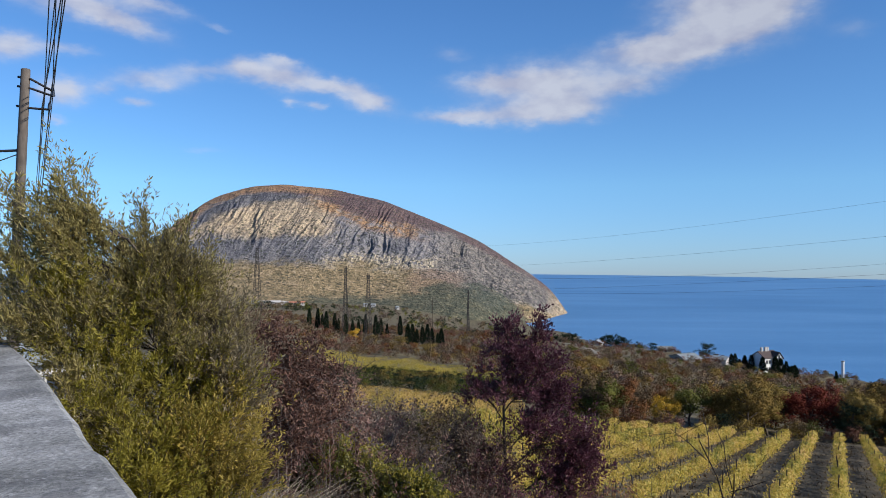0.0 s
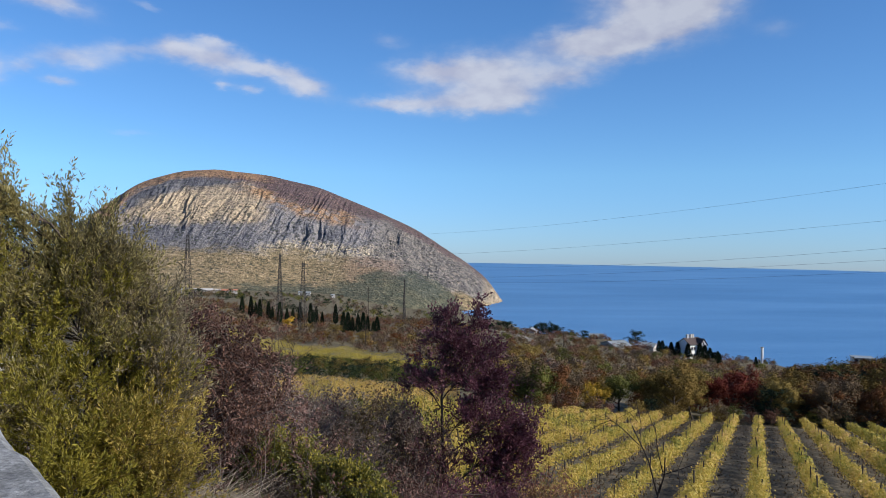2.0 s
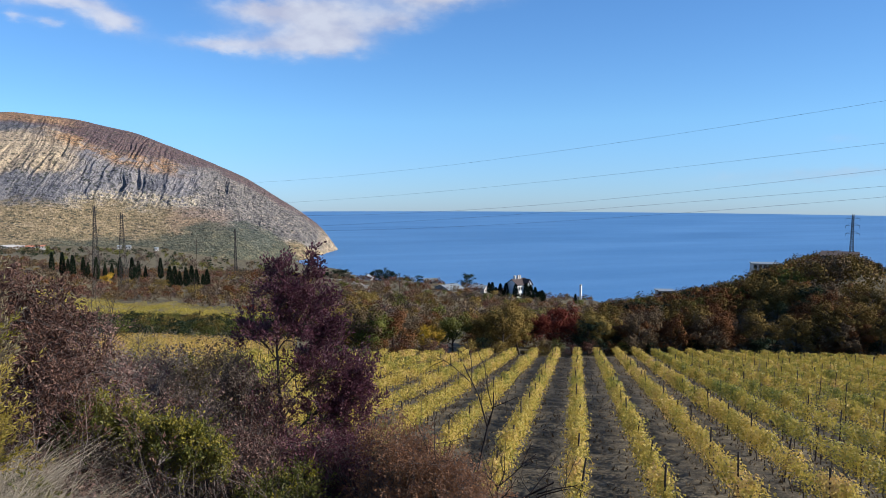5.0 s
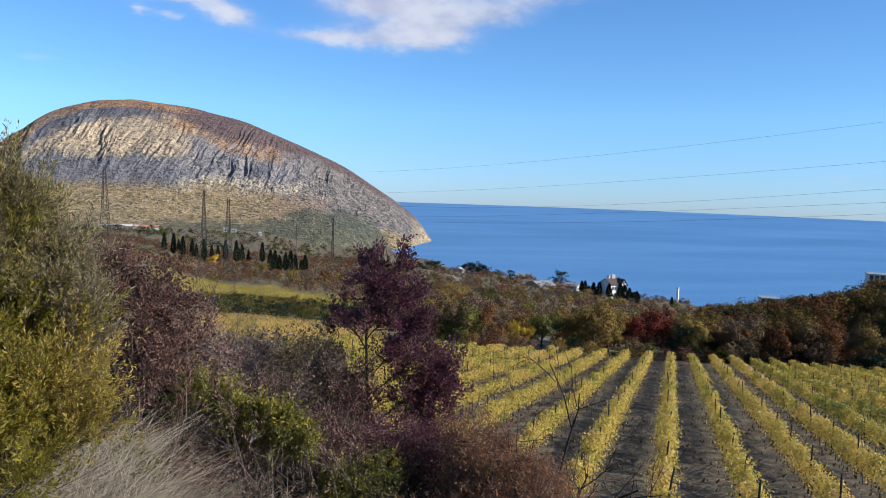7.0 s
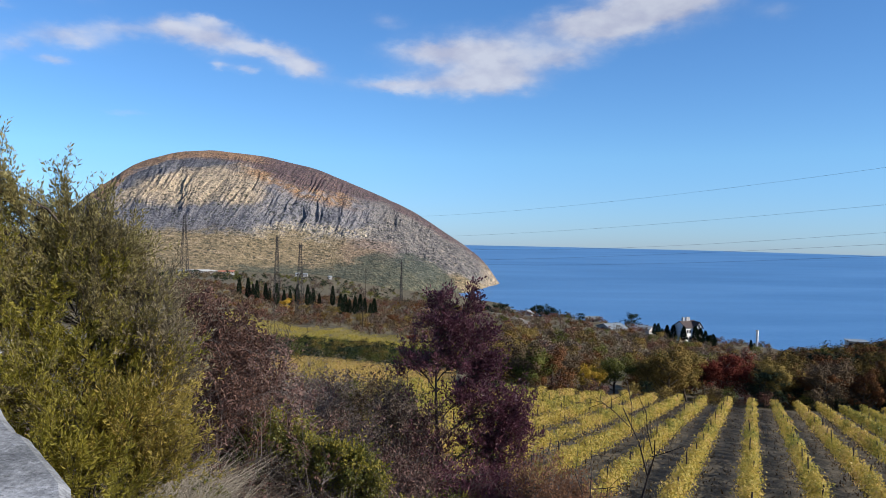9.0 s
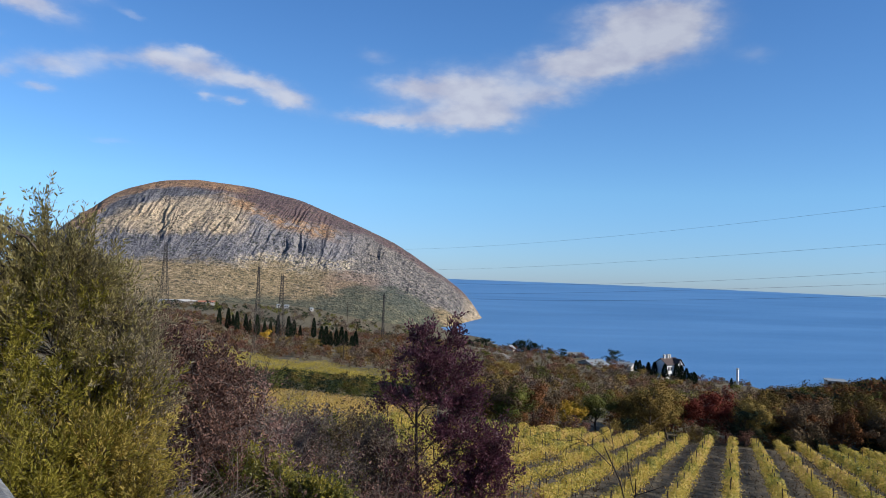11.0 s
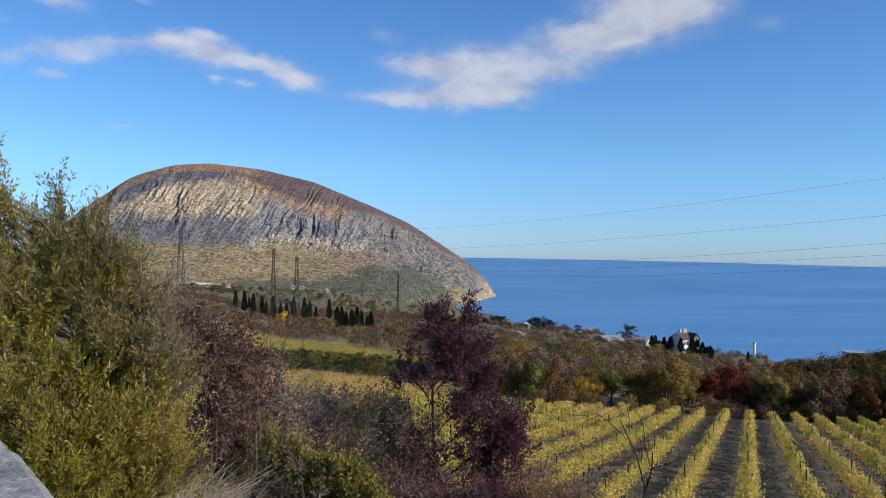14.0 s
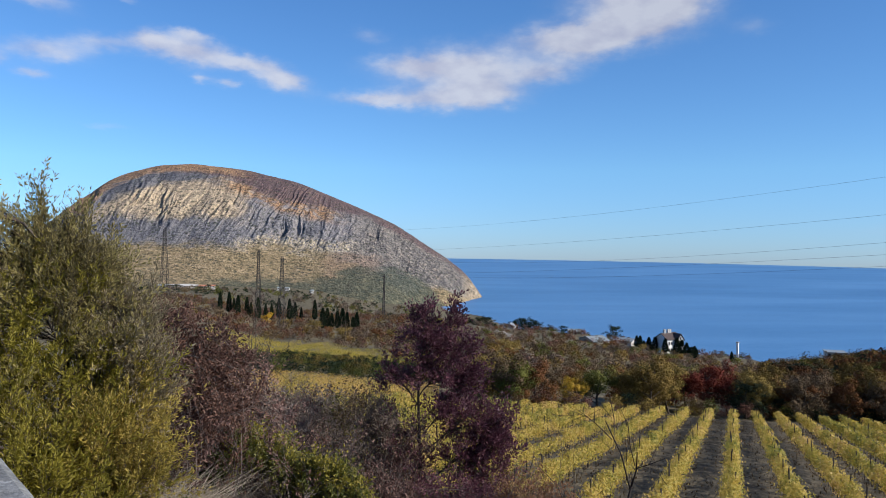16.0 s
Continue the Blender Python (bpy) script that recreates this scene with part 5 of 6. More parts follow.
shore_tower()
gable_house("shed", 18.6, 355, 9, 12, 1.6, 1.6, 35, M["cream"], M["sheet"], "long shed with a grey metal roof on the ridge", lift=-0.7)
gable_house("house", 17.1, 400, 7, 6, 2.0, 1.0, 10, M["white"], M["sheet"], "low white house half hidden on the ridge", [(-3, 0.3, 1.0, 1.2), (0, 0.3, 1.0, 1.2)], lift=-0.4)
gable_house("house", 21.0, 385, 8, 6, 2.6, 1.2, -20, M["white"], M["sheet"], "low white house beside a round tree", [(-2, 0.4, 1.0, 1.2), (1, 0.4, 1.0, 1.2)], lift=-0.7)
gable_house("house", 12.1, 405, 3.5, 5, 2.6, 1.4, 70, M["white"], M["sheet"], "tiny white hut among ridge trees", lift=-0.6)
gable_house("house", -31.6, 42, 7, 6, 3.0, 1.3, 20, M["white"], M["sheet"], "small white house glimpsed behind the tall shrub", [(-1.5, 1.0, 1.0, 1.2), (1.5, 1.0, 1.0, 1.2)])
gable_house("house", 47.0, 172, 6.2, 5, 4.2, 0.7, 0, M["cream"], M["roof"], "house with a low dark roof on the hilltop", [(-2, 2.2, 1.2, 1.3), (1, 2.2, 1.2, 1.3)], lift=1.0)


def hotel(az, r, w, floors, label, lift):
    """A flat-roofed white block with ribbon balconies and dark windows, seen over the trees."""
    e = new("hotel")
    p = spot(az, r)
    e.matrix_basis = Matrix.Translation((p[0], p[1], p[2] + lift)) @ pose(0, 0, 0, 0, 0, -az + 12)
    bm = bmesh.new()
    box(bm, -w / 2, -4, -25, w / 2, 4, floors * 3.0)
    part("wall", bm, M["white"], e)
    bm = bmesh.new()
    box(bm, -w / 2 - 0.5, -4.8, floors * 3.0, w / 2 + 0.5, 4.4, floors * 3.0 + 0.4)
    part("roof", bm, M["sheet"], e)
    for f in range(floors):
        bm = bmesh.new()
        box(bm, -w / 2, -5.0, f * 3.0, w / 2, -4.02, f * 3.0 + 0.9)
        part("balcony", bm, M["white"], e)
        for x in np.arange(-w / 2 + 1.2, w / 2 - 0.6, 2.4):
            bm = bmesh.new()
            box(bm, x - 0.8, -4.06, f * 3.0 + 0.9, x + 0.8, -4.01, f * 3.0 + 2.6)
            part("window", bm, M["pane"], e)
    return tagged(e, label, "hotel")


hotel(42.3, 420, 14, 2, "flat-roofed white hotel block behind the hill", 28.8)
hotel(35.3, 420, 9, 2, "small white flat-roofed block behind the wood", 9.5)

# the village at the mountain's foot
for i, (b, r, w, tur, red) in enumerate(((-13.3, 1290, 30, 0, 0), (-12.6, 1280, 24, 4, 0), (-11.9, 1285, 22, -5, 1), (-11.2, 1290, 18, 0, 1), (-14.4, 1300, 20, 0, 0),
                                         (-6.1, 1330, 7, 10, 0), (-5.5, 1300, 8, -8, 0), (-3.6, 1335, 6, 15, 0))):
    gable_house("house", b, r, w, 7, 4.2, 1.6, tur, M["white"], M["redroof"] if red else M["white" if i < 2 else "sheet"], "white village house at the foot of the mountain",
                [(x, 2.0, 1.6, 2.0) for x in np.arange(-w / 2 + 2, w / 2 - 1, 4.0)], lift=0.5)


# ---- the two vineyards across the dip ----
def far_vineyard(az0, az1, near, far, gap, leaf, density, seed, label, leaf_mat):
    rng = np.random.default_rng(seed)
    for r in np.arange(near, max(far(az0), far(az1)), gap):
        n = int(density * r * radians(az1 - az0))
        az = rng.uniform(az0, az1, n)
        keep = r < np.array([far(a) for a in az]) + rng.normal(0, 1.0, n)
        keep &= np.sin(az * 9.1 + r * 0.7) + np.sin(az * 3.7 - r * 0.3) > -1.55
        az = az[keep]
        if len(az) < 30:
            continue
        rr = r + rng.normal(0, 0.22, len(az)) + 1.2 * np.sin(np.radians(az) * 20)
        x, y = rr * np.sin(np.radians(az)), rr * np.cos(np.radians(az))
        c = np.stack([x, y, land(x, y) + rng.uniform(0.3, 1.55, len(az))], axis=-1)
        row = new("vine_row")
        o = c.mean(axis=0)
        row.location = o
        size = leaf * rng.uniform(0.6, 1.4, len(c))
        child("foliage", leaves_mesh("far_foliage", c - o, rng.normal(0, 1, c.shape), size, size * 0.9, [M[leaf_mat]], rng), row)
        tagged(row, label, "grape vines", "far vine rows")


far_vineyard(-12, 6.5, 60, lambda a: 112 - 0.3 * a, 2.6, 0.115, 80, 51, "row of golden grape vines beyond the brush", "vine_gold")
far_vineyard(-11.5, 6.0, 180, lambda a: 262 - 3.6 * (a + 10), 3.4, 0.20, 34, 52, "row of yellow-green grape vines below the plateau", "vine_far")


# ---- the brush in front ----
def shrub(name, label, category, base, lobes, shoots, per, leaf, slim, mats, seed, base_spread=0.25, twig=0.006, scatter=0.05, bare=0.45, upward=0.5, twig_mat="twig", trunk=None, limbs=False, sprigs=0, sprig=0.3, crook=0.08, corners=3):
    """Many shoots rise from the base into the lobes (centre, radii, weight, material); leaves line their outer part."""
    rng = np.random.default_rng(seed)
    weight = np.array([q[6] for q in lobes], dtype=float)
    pick = rng.choice(len(lobes), size=shoots, p=weight / weight.sum())
    stems, cs, ds, idx, face = Tubes(3), [], [], [], []
    base = np.array(base, dtype=float)
    roots, grown = {}, {}
    if limbs:
        for i, q in enumerate(lobes):
            mid = np.array(q[:3])
            z = max(trunk[0][2], mid[2] - 0.25 - 0.55 * math.hypot(mid[0] - base[0], mid[1] - base[1]))
            s = np.array([np.interp(z, [p[2] for p in trunk], [p[j] for p in trunk]) for j in range(3)])
            bow = s * 0.5 + mid * 0.5 + rng.normal(0, 0.05, 3)
            roots[i] = (s, bow, mid)
            stems.add([s, s * 0.5 + bow * 0.5 + rng.normal(0, 0.02, 3), bow, mid], 0.014, 0.006)
    for i in pick:
        cx, cy, cz, rx, ry, rz, _, m = lobes[i]
        v = unit(rng.normal(size=3)) * rng.uniform(0.1, 1.25) ** 0.5
        end = np.array([cx, cy, cz]) + v * (rx, ry, rz)
        s = base + rng.normal(0, 1, 3) * (base_spread, base_spread, 0.02)
        if trunk is not None:
            z = max(trunk[0][2], end[2] - rng.uniform(0.1, 1.3) - 0.4 * math.hypot(end[0] - base[0], end[1] - base[1]))
            s = np.array([np.interp(z, [q[2] for q in trunk], [q[j] for q in trunk]) for j in range(3)])
        if limbs:
            a, bow, mid = roots[i]
            f = rng.uniform(0.35, 1.0)
            s = a + (bow - a) * f * 2 if f < 0.5 else bow + (mid - bow) * (f * 2 - 1)
        elder = grown.setdefault(i, [])
        if trunk is None and elder and rng.random() < 0.78:
            # most shoots fork off an older one
            a, mid, tip = elder[rng.integers(0, len(elder))]
            q = rng.uniform(0.35, 0.85)
            s = (1 - q) ** 2 * a + 2 * q * (1 - q) * mid + q * q * tip
        ctrl = s * 0.45 + end * 0.55
        ctrl[2] = s[2] + (end[2] - s[2]) * rng.uniform(0.3, 0.5)
        ctrl[:2] += rng.normal(0, crook, 2) * abs(end[2] - s[2])
        u = np.linspace(0, 1, 5)[:, None]
        line = (1 - u) ** 2 * s + 2 * u * (1 - u) * ctrl + u * u * end
        elder.append((s, ctrl, end))
        stems.add(line, twig * rng.uniform(0.8, 2.2), twig * 0.35)
        if sprigs:
            # short side shoots, each set with leaves on all sides
            for q in rng.uniform(bare, 1.0, sprigs):
                a = (1 - q) ** 2 * s + 2 * q * (1 - q) * ctrl + q * q * end
                tang = unit(2 * (1 - q) * (ctrl - s) + 2 * q * (end - ctrl))
                way = unit(tang * 0.6 + np.array([0, 0, 0.55 * upward]) + rng.normal(0, 0.34, 3)) * sprig * rng.uniform(0.5, 1.3)
                stems.add([a, a + way], twig * 0.34, twig * 0.15)
                f = rng.uniform(0.08, 1.05, (per, 1))
                off = np.cross(way, unit(rng.normal(size=(per, 3))))
                off = unit(off)
                cs.append(a + way * f + off * scatter * 0.3)
                ds.append(unit(way) * 0.9 + off * 0.75 + rng.normal(0, 0.15, (per, 3)))
                idx.append(np.full(per, m))
                face.append(np.broadcast_to(unit(a - np.array([cx, cy, cz - 0.3 * rz])), (per, 3)) * 0.6 + off)
            continue
        q = rng.uniform(bare, 1.0, (per, 1))
        p = (1 - q) ** 2 * s + 2 * q * (1 - q) * ctrl + q * q * end
        tang = unit(2 * (1 - q) * (ctrl - s) + 2 * q * (end - ctrl))
        off = rng.normal(0, 1, (per, 3)) * scatter
        cs.append(p + off)
        ds.append(tang * upward + unit(off) * 0.8 + rng.normal(0, 0.35, (per, 3)))
        idx.append(np.full(per, m))
        face.append(unit(p - np.array([cx, cy, cz - 0.3 * rz])) + unit(off) * 0.5)
    c, d, idx = np.concatenate(cs), np.concatenate(ds), np.concatenate(idx)
    e = new(name)
    e.location = base
    size = leaf * rng.uniform(0.55, 1.35, len(c))
    child("foliage", leaves_mesh("foliage", c - base, d, size, size * slim, [M[m] for m in mats], rng, idx, np.concatenate(face), 0.75, corners), e)
    st = stems.mesh("woody_frame", M[twig_mat])
    ob = child("woody_frame", st, e)
    ob.location = -base
    if trunk is not None:
        t = Tubes(6)
        t.add(np.array(trunk) - base, 0.042, 0.008)
        child("trunk", t.mesh("trunk", M["bark"]), e)
    return tagged(e, label, category)


def polar(az, r, el):
    a = radians(az)
    return (r * math.sin(a), r * math.cos(a), EYE + r * math.tan(radians(el)))


def lobe(az, r, el, wide, tall, weight, mat=0, deep=None):
    return (*polar(az, r, el), wide, deep or wide, tall, weight, mat)


# the tall olive-leaved shrub by the parapet: two crowns and a bulge towards the field
# silver and honey lobes: paler leaf colour standing for its sunlit right side
shrub("tall_shrub", "tall bushy shrub with narrow olive and yellow-green leaves behind the parapet", "shrub", (-2.35, 5.2, EYE - 3.0),
      [lobe(-28.0, 5.6, 3.6, 0.03, 0.26, 2.4), lobe(-27.1, 5.6, 2.4, 0.03, 0.22, 1.2), lobe(-25.9, 5.6, 1.2, 0.03, 0.22, 1.2), lobe(-29.5, 5.6, 1.6, 0.03, 0.24, 1.2), lobe(-30.9, 5.6, 2.0, 0.04, 0.24, 1.4),
       lobe(-28.2, 5.6, 0.8, 0.18, 0.34, 8), lobe(-30.6, 5.6, -0.2, 0.18, 0.34, 6), lobe(-26.6, 5.6, -0.8, 0.14, 0.30, 6), lobe(-29.6, 5.6, -4.5, 0.44, 0.40, 20), lobe(-27.8, 5.7, -3.6, 0.32, 0.36, 13, 2),
       lobe(-22.7, 5.7, 0.6, 0.04, 0.20, 2.2), lobe(-21.1, 5.7, -0.6, 0.06, 0.18, 2.0), lobe(-23.8, 5.7, -0.8, 0.06, 0.18, 2.0), lobe(-19.8, 5.7, 0.0, 0.02, 0.14, 0.8), lobe(-22.4, 5.7, -2.0, 0.26, 0.24, 10),
       lobe(-20.4, 5.7, -2.8, 0.28, 0.22, 9), lobe(-20.8, 5.6, -3.8, 0.24, 0.20, 6, 2), lobe(-18.4, 5.7, -3.6, 0.22, 0.26, 6), lobe(-16.9, 5.7, -5.6, 0.20, 0.24, 6, 1), lobe(-18.6, 5.6, -7.0, 0.36, 0.30, 10), lobe(-22.6, 5.6, -5.0, 0.40, 0.34, 8), lobe(-25.6, 5.6, -6.6, 0.36, 0.38, 9, 2),
       lobe(-25.2, 5.4, -9.5, 0.50, 0.38, 11, 2), lobe(-21.0, 5.5, -9.8, 0.44, 0.34, 11, 2), lobe(-18.6, 5.5, -10.6, 0.40, 0.34, 12, 2), lobe(-16.6, 5.5, -9.0, 0.24, 0.28, 9, 1), lobe(-16.2, 5.5, -12.6, 0.24, 0.34, 12, 3),
       lobe(-22.8, 5.2, -14.0, 0.56, 0.34, 20, 2), lobe(-18.4, 5.2, -14.6, 0.42, 0.34, 16, 3), lobe(-20.6, 5.1, -18.4, 0.56, 0.34, 15, 2), lobe(-16.8, 5.3, -16.8, 0.32, 0.30, 12, 3), lobe(-16.2, 5.4, -10.8, 0.22, 0.32, 7, 1), lobe(-24.4, 4.9, -17.5, 0.36, 0.28, 11, 2), lobe(-26.8, 5.2, -11.0, 0.30, 0.28, 7, 0)],
      980, 23, 0.034, 0.30, ["olive", "silver", "lime", "honey"], 61, 0.38, 0.0028, 0.024, 0.42, 1.1, "bark",
      [(-2.05, 5.25, EYE - 3.2), (-2.08, 5.3, EYE - 1.5), (-2.0, 5.3, EYE - 0.6), (-2.12, 5.4, EYE + 0.1)], True, 6, 0.26, 0.12, 4)
# russet brush beyond it
shrub("russet_bush", "russet-brown half-bare bush beyond the tall shrub", "bush", (*polar(-12.8, 9.5, 0)[:2], EYE - 4.9),
      [lobe(-15.2, 9.5, -7.2, 0.55, 0.42, 12), lobe(-13.0, 9.4, -9.0, 0.70, 0.6, 20), lobe(-11.2, 9.3, -11.5, 0.65, 0.7, 18), lobe(-13.5, 9.0, -14.5, 0.75, 0.6, 14, 1), lobe(-10.5, 9.6, -8.8, 0.4, 0.35, 6)],
      520, 9, 0.048, 0.55, ["rosy", "wine"], 62, 0.8, 0.0034, 0.06, 0.35, 0.4, "twig", None, False, 6, 0.22, 0.36, 4)
# thorny tangles across the slope
def tangle(place, height, spread, stems, leaf_mat, leaves, seed, label, leaf=0.044):
    """A thorn bush: crooked stems fork again and again; a few leaves cling to the outer twigs."""
    rng = np.random.default_rng(seed)
    t, ends = Tubes(3), []

    def grow(at, way, length, rad, level):
        mid = at + unit(way + rng.normal(0, 0.25, 3)) * length * 0.5
        end = mid + unit(way + rng.normal(0, 0.4, 3) + np.array([0, 0, 0.1])) * length * 0.5
        t.add([at, mid, end], rad, rad * 0.6)
        if level <= 1:
            ends.append((mid, end))
        if level > 0:
            for _ in range(rng.integers(2, 5)):
                f = rng.uniform(0.3, 1.0)
                grow(mid + (end - mid) * f if f > 0.4 else mid, unit(way + rng.normal(0, 0.6, 3)), length * rng.uniform(0.5, 0.8), rad * 0.6, level - 1)

    for k in range(stems):
        a = k * 2.4 + rng.normal(0, 0.4)
        way = unit(np.array([math.cos(a) * spread, math.sin(a) * spread, rng.uniform(0.6, 1.2)]))
        grow(rng.normal(0, 0.12, 3) * (1, 1, 0), way, height * rng.uniform(0.32, 0.45), 0.012, 3)
    e = new("thorn_bush")
    e.location = place
    child("woody_frame", t.mesh("woody_frame", M["twig"]), e)
    leaves = int(leaves * 1.9)
    pick = rng.integers(0, len(ends), leaves)
    a, b = np.array([q[0] for q in ends])[pick], np.array([q[1] for q in ends])[pick]
    c = a + (b - a) * rng.uniform(0.2, 1.1, (leaves, 1)) + rng.normal(0, 0.035, (leaves, 3))
    size = leaf * rng.uniform(0.6, 1.4, leaves)
    child("foliage", leaves_mesh("foliage", c, (b - a) + rng.normal(0, 0.25, c.shape), size, size * 0.6, [M[leaf_mat]], rng, None, c - np.array([0, 0, height * 0.4])), e)
    return tagged(e, label, "thorn bush", "thorn bushes")


TANGLES = (
    (-9.6, 10.6, 2.7, 0.7, 7, "wine", 1500), (-7.6, 11.6, 2.7, 0.7, 7, "thorn", 900), (-5.4, 10.2, 2.3, 0.8, 7, "wine", 900), (-3.4, 11.4, 2.5, 0.7, 7, "thorn", 700),
    (-1.2, 10.4, 2.2, 0.8, 7, "bramble", 1500), (0.8, 12.0, 2.7, 0.7, 7, "thorn", 700), (2.4, 10.4, 2.4, 0.7, 7, "wine", 1200), (3.8, 9.6, 1.7, 0.8, 6, "bramble", 1200),
    (7.0, 10.0, 1.5, 0.9, 6, "purple", 1300), (-11.8, 10.4, 2.9, 0.6, 7, "wine", 1900), (-4.2, 13.8, 2.6, 0.7, 7, "bramble", 1300), (1.8, 14.6, 2.6, 0.7, 7, "drab", 1200),
    (-8.4, 14.5, 3.0, 0.7, 7, "thorn", 900), (-6.4, 12.6, 2.9, 0.7, 7, "wine", 900), (-2.4, 9.4, 1.9, 0.8, 6, "thorn", 800), (-10.6, 12.4, 3.0, 0.7, 7, "thorn", 900),
    (-0.4, 13.4, 2.7, 0.7, 7, "wine", 900), (-12.8, 12.0, 3.1, 0.7, 7, "wine", 1500), (11.9, 9.5, 2.3, 0.8, 8, "purple", 2300), (14.2, 9.8, 2.5, 0.9, 8, "copper", 2200),
    (16.6, 9.4, 2.2, 0.9, 8, "copper", 1700), (19.6, 9.8, 2.1, 0.9, 8, "copper", 1500), (22.6, 10.2, 2.0, 0.9, 7, "copper", 1200), (10.4, 9.6, 1.9, 0.9, 7, "purple", 1900),
)
TANGLE_WORDS = {"wine": "crooked thorn bush with faded wine-brown leaves", "thorn": "grey thorn bush with few dull leaves", "bramble": "thorn bush with green and yellow leaves",
                "purple": "low thorn bush with dark purple leaves", "drab": "thorn bush with dry brown leaves", "copper": "bush of fine twigs with small coppery leaves"}
for k, (b, r, h, sp, st, mat, nl) in enumerate(TANGLES):
    tangle(spot(b, r) - Vector((0, 0, 0.1)), h, sp, st, mat, nl, 200 + k, TANGLE_WORDS[mat])
# leafy brush between the thorns: bearing, distance, heights of its lobes, leaves
def brush(name, label, az, r, lobes, shoots, per, leaf, mats, seed, slim=0.55, bare=0.22):
    g = spot(az, r)
    shrub(name, label, "bush", (g[0], g[1], g[2] - 0.1), [lobe(az + a, r + dr, el, w, h, k, m) for a, dr, el, w, h, k, m in lobes], int(shoots * 0.8), per, leaf, slim, mats, seed, 0.9, 0.0034, 0.07, bare, 0.25, "twig", None, False, 5, 0.24, 0.42, 4)


WINE = "half-bare bush of grey twigs with wine-brown leaves"
brush("brush", WINE, -8.6, 10.6, [(-1.8, 0, -13.2, 0.5, 0.40, 10, 0), (0.6, 0.2, -13.8, 0.55, 0.40, 12, 1), (2.2, 0, -15.8, 0.45, 0.4, 8, 0), (-0.6, -0.4, -17.2, 0.7, 0.45, 12, 1)], 380, 7, 0.046, ["wine", "haze"], 301)
brush("brush", "dense bush of grey-brown twigs and dull leaves", -5.2, 13.2, [(-1.4, 0, -12.8, 0.5, 0.36, 10, 1), (1.0, 0, -13.2, 0.6, 0.36, 12, 0), (0.2, -0.4, -15.6, 0.8, 0.45, 14, 1), (1.6, -0.6, -17.6, 0.6, 0.40, 8, 2)], 380, 7, 0.046, ["haze", "wine", "drab"], 302)
brush("brush", "dense bush of grey-brown twigs and dull leaves", -1.6, 13.4, [(-1.2, 0, -13.2, 0.5, 0.36, 9, 0), (1.4, 0, -12.9, 0.55, 0.34, 10, 1), (0.4, -0.3, -15.8, 0.8, 0.42, 13, 0), (-0.6, -0.6, -18.4, 0.6, 0.40, 8, 2)], 360, 7, 0.046, ["haze", "drab", "wine"], 303)
brush("brush", WINE, 2.6, 10.8, [(-0.8, 0, -14.2, 0.40, 0.34, 8, 1), (1.2, 0, -15.8, 0.45, 0.40, 9, 0), (0.2, -0.4, -18.6, 0.65, 0.45, 13, 0), (2.8, -0.5, -21.0, 0.55, 0.40, 9, 1)], 380, 7, 0.046, ["wine", "thorn"], 304)
brush("brush", "low bush of yellowing and brown leaves", -9.2, 9.4, [(-1.4, 0, -17.4, 0.42, 0.26, 7, 0), (1.4, 0, -17.8, 0.50, 0.26, 9, 1), (0.0, -0.3, -20.5, 0.8, 0.40, 9, 2)], 420, 6, 0.046, ["green", "haze", "wine"], 305)
brush("brush", "low bush of wine-brown leaves on the bank", -12.2, 9.8, [(-2.0, 0, -16.4, 0.5, 0.36, 9, 0), (1.0, 0, -17.6, 0.6, 0.36, 9, 1), (0, -0.5, -21.0, 0.9, 0.42, 10, 0)], 460, 7, 0.046, ["wine", "haze"], 306)
brush("brush", "dark bush low on the bank", 4.6, 9.6, [(-1.8, 0, -21.0, 0.45, 0.34, 8, 0), (1.0, 0, -22.4, 0.55, 0.34, 9, 1), (2.8, 0, -24.6, 0.55, 0.3, 8, 2)], 380, 6, 0.046, ["wine", "bramble", "thorn"], 307)
brush("brush", "low bush of dark purple leaves under the smoke tree", 8.4, 10.0, [(-1.6, 0, -19.6, 0.45, 0.36, 9, 0), (1.4, 0, -20.6, 0.50, 0.40, 10, 1), (2.6, 0, -23.0, 0.5, 0.40, 9, 1), (-0.6, 0, -23.4, 0.6, 0.40, 9, 0)], 420, 7, 0.046, ["purple", "purple"], 308)
COPPER = "feathery bush of fine twigs with small coppery leaves"
brush("brush", COPPER, 14.2, 9.6, [(-0.6, 0, -19.6, 0.42, 0.36, 9, 0), (1.6, 0, -20.8, 0.50, 0.36, 12, 0), (-1.2, 0, -23.0, 0.55, 0.45, 11, 0), (1.2, 0, -24.6, 0.7, 0.5, 14, 0)], 620, 7, 0.038, ["copper"], 311)
brush("brush", COPPER, 17.4, 9.6, [(-0.8, 0, -21.4, 0.50, 0.34, 10, 0), (1.8, 0, -22.6, 0.45, 0.30, 8, 0), (0.2, 0, -25.4, 0.8, 0.5, 14, 0)], 560, 7, 0.038, ["copper"], 312)
brush("brush", COPPER, 21.8, 9.8, [(-0.8, 0, -24.4, 0.50, 0.34, 10, 0), (1.6, 0, -25.8, 0.5, 0.36, 9, 0)], 340, 7, 0.038, ["copper"], 313)
OLIVE = "loose bush of olive-green and yellowing leaves on the slope"
brush("brush", OLIVE, 0.4, 14.0, [(-1.8, 0, -13.8, 0.50, 0.30, 9, 0), (0.8, 0, -13.4, 0.50, 0.28, 9, 1), (2.6, 0.2, -14.0, 0.45, 0.30, 8, 0), (-0.4, -0.3, -15.4, 0.70, 0.36, 11, 2)], 200, 6, 0.056, ["green", "bramble", "lime"], 321)
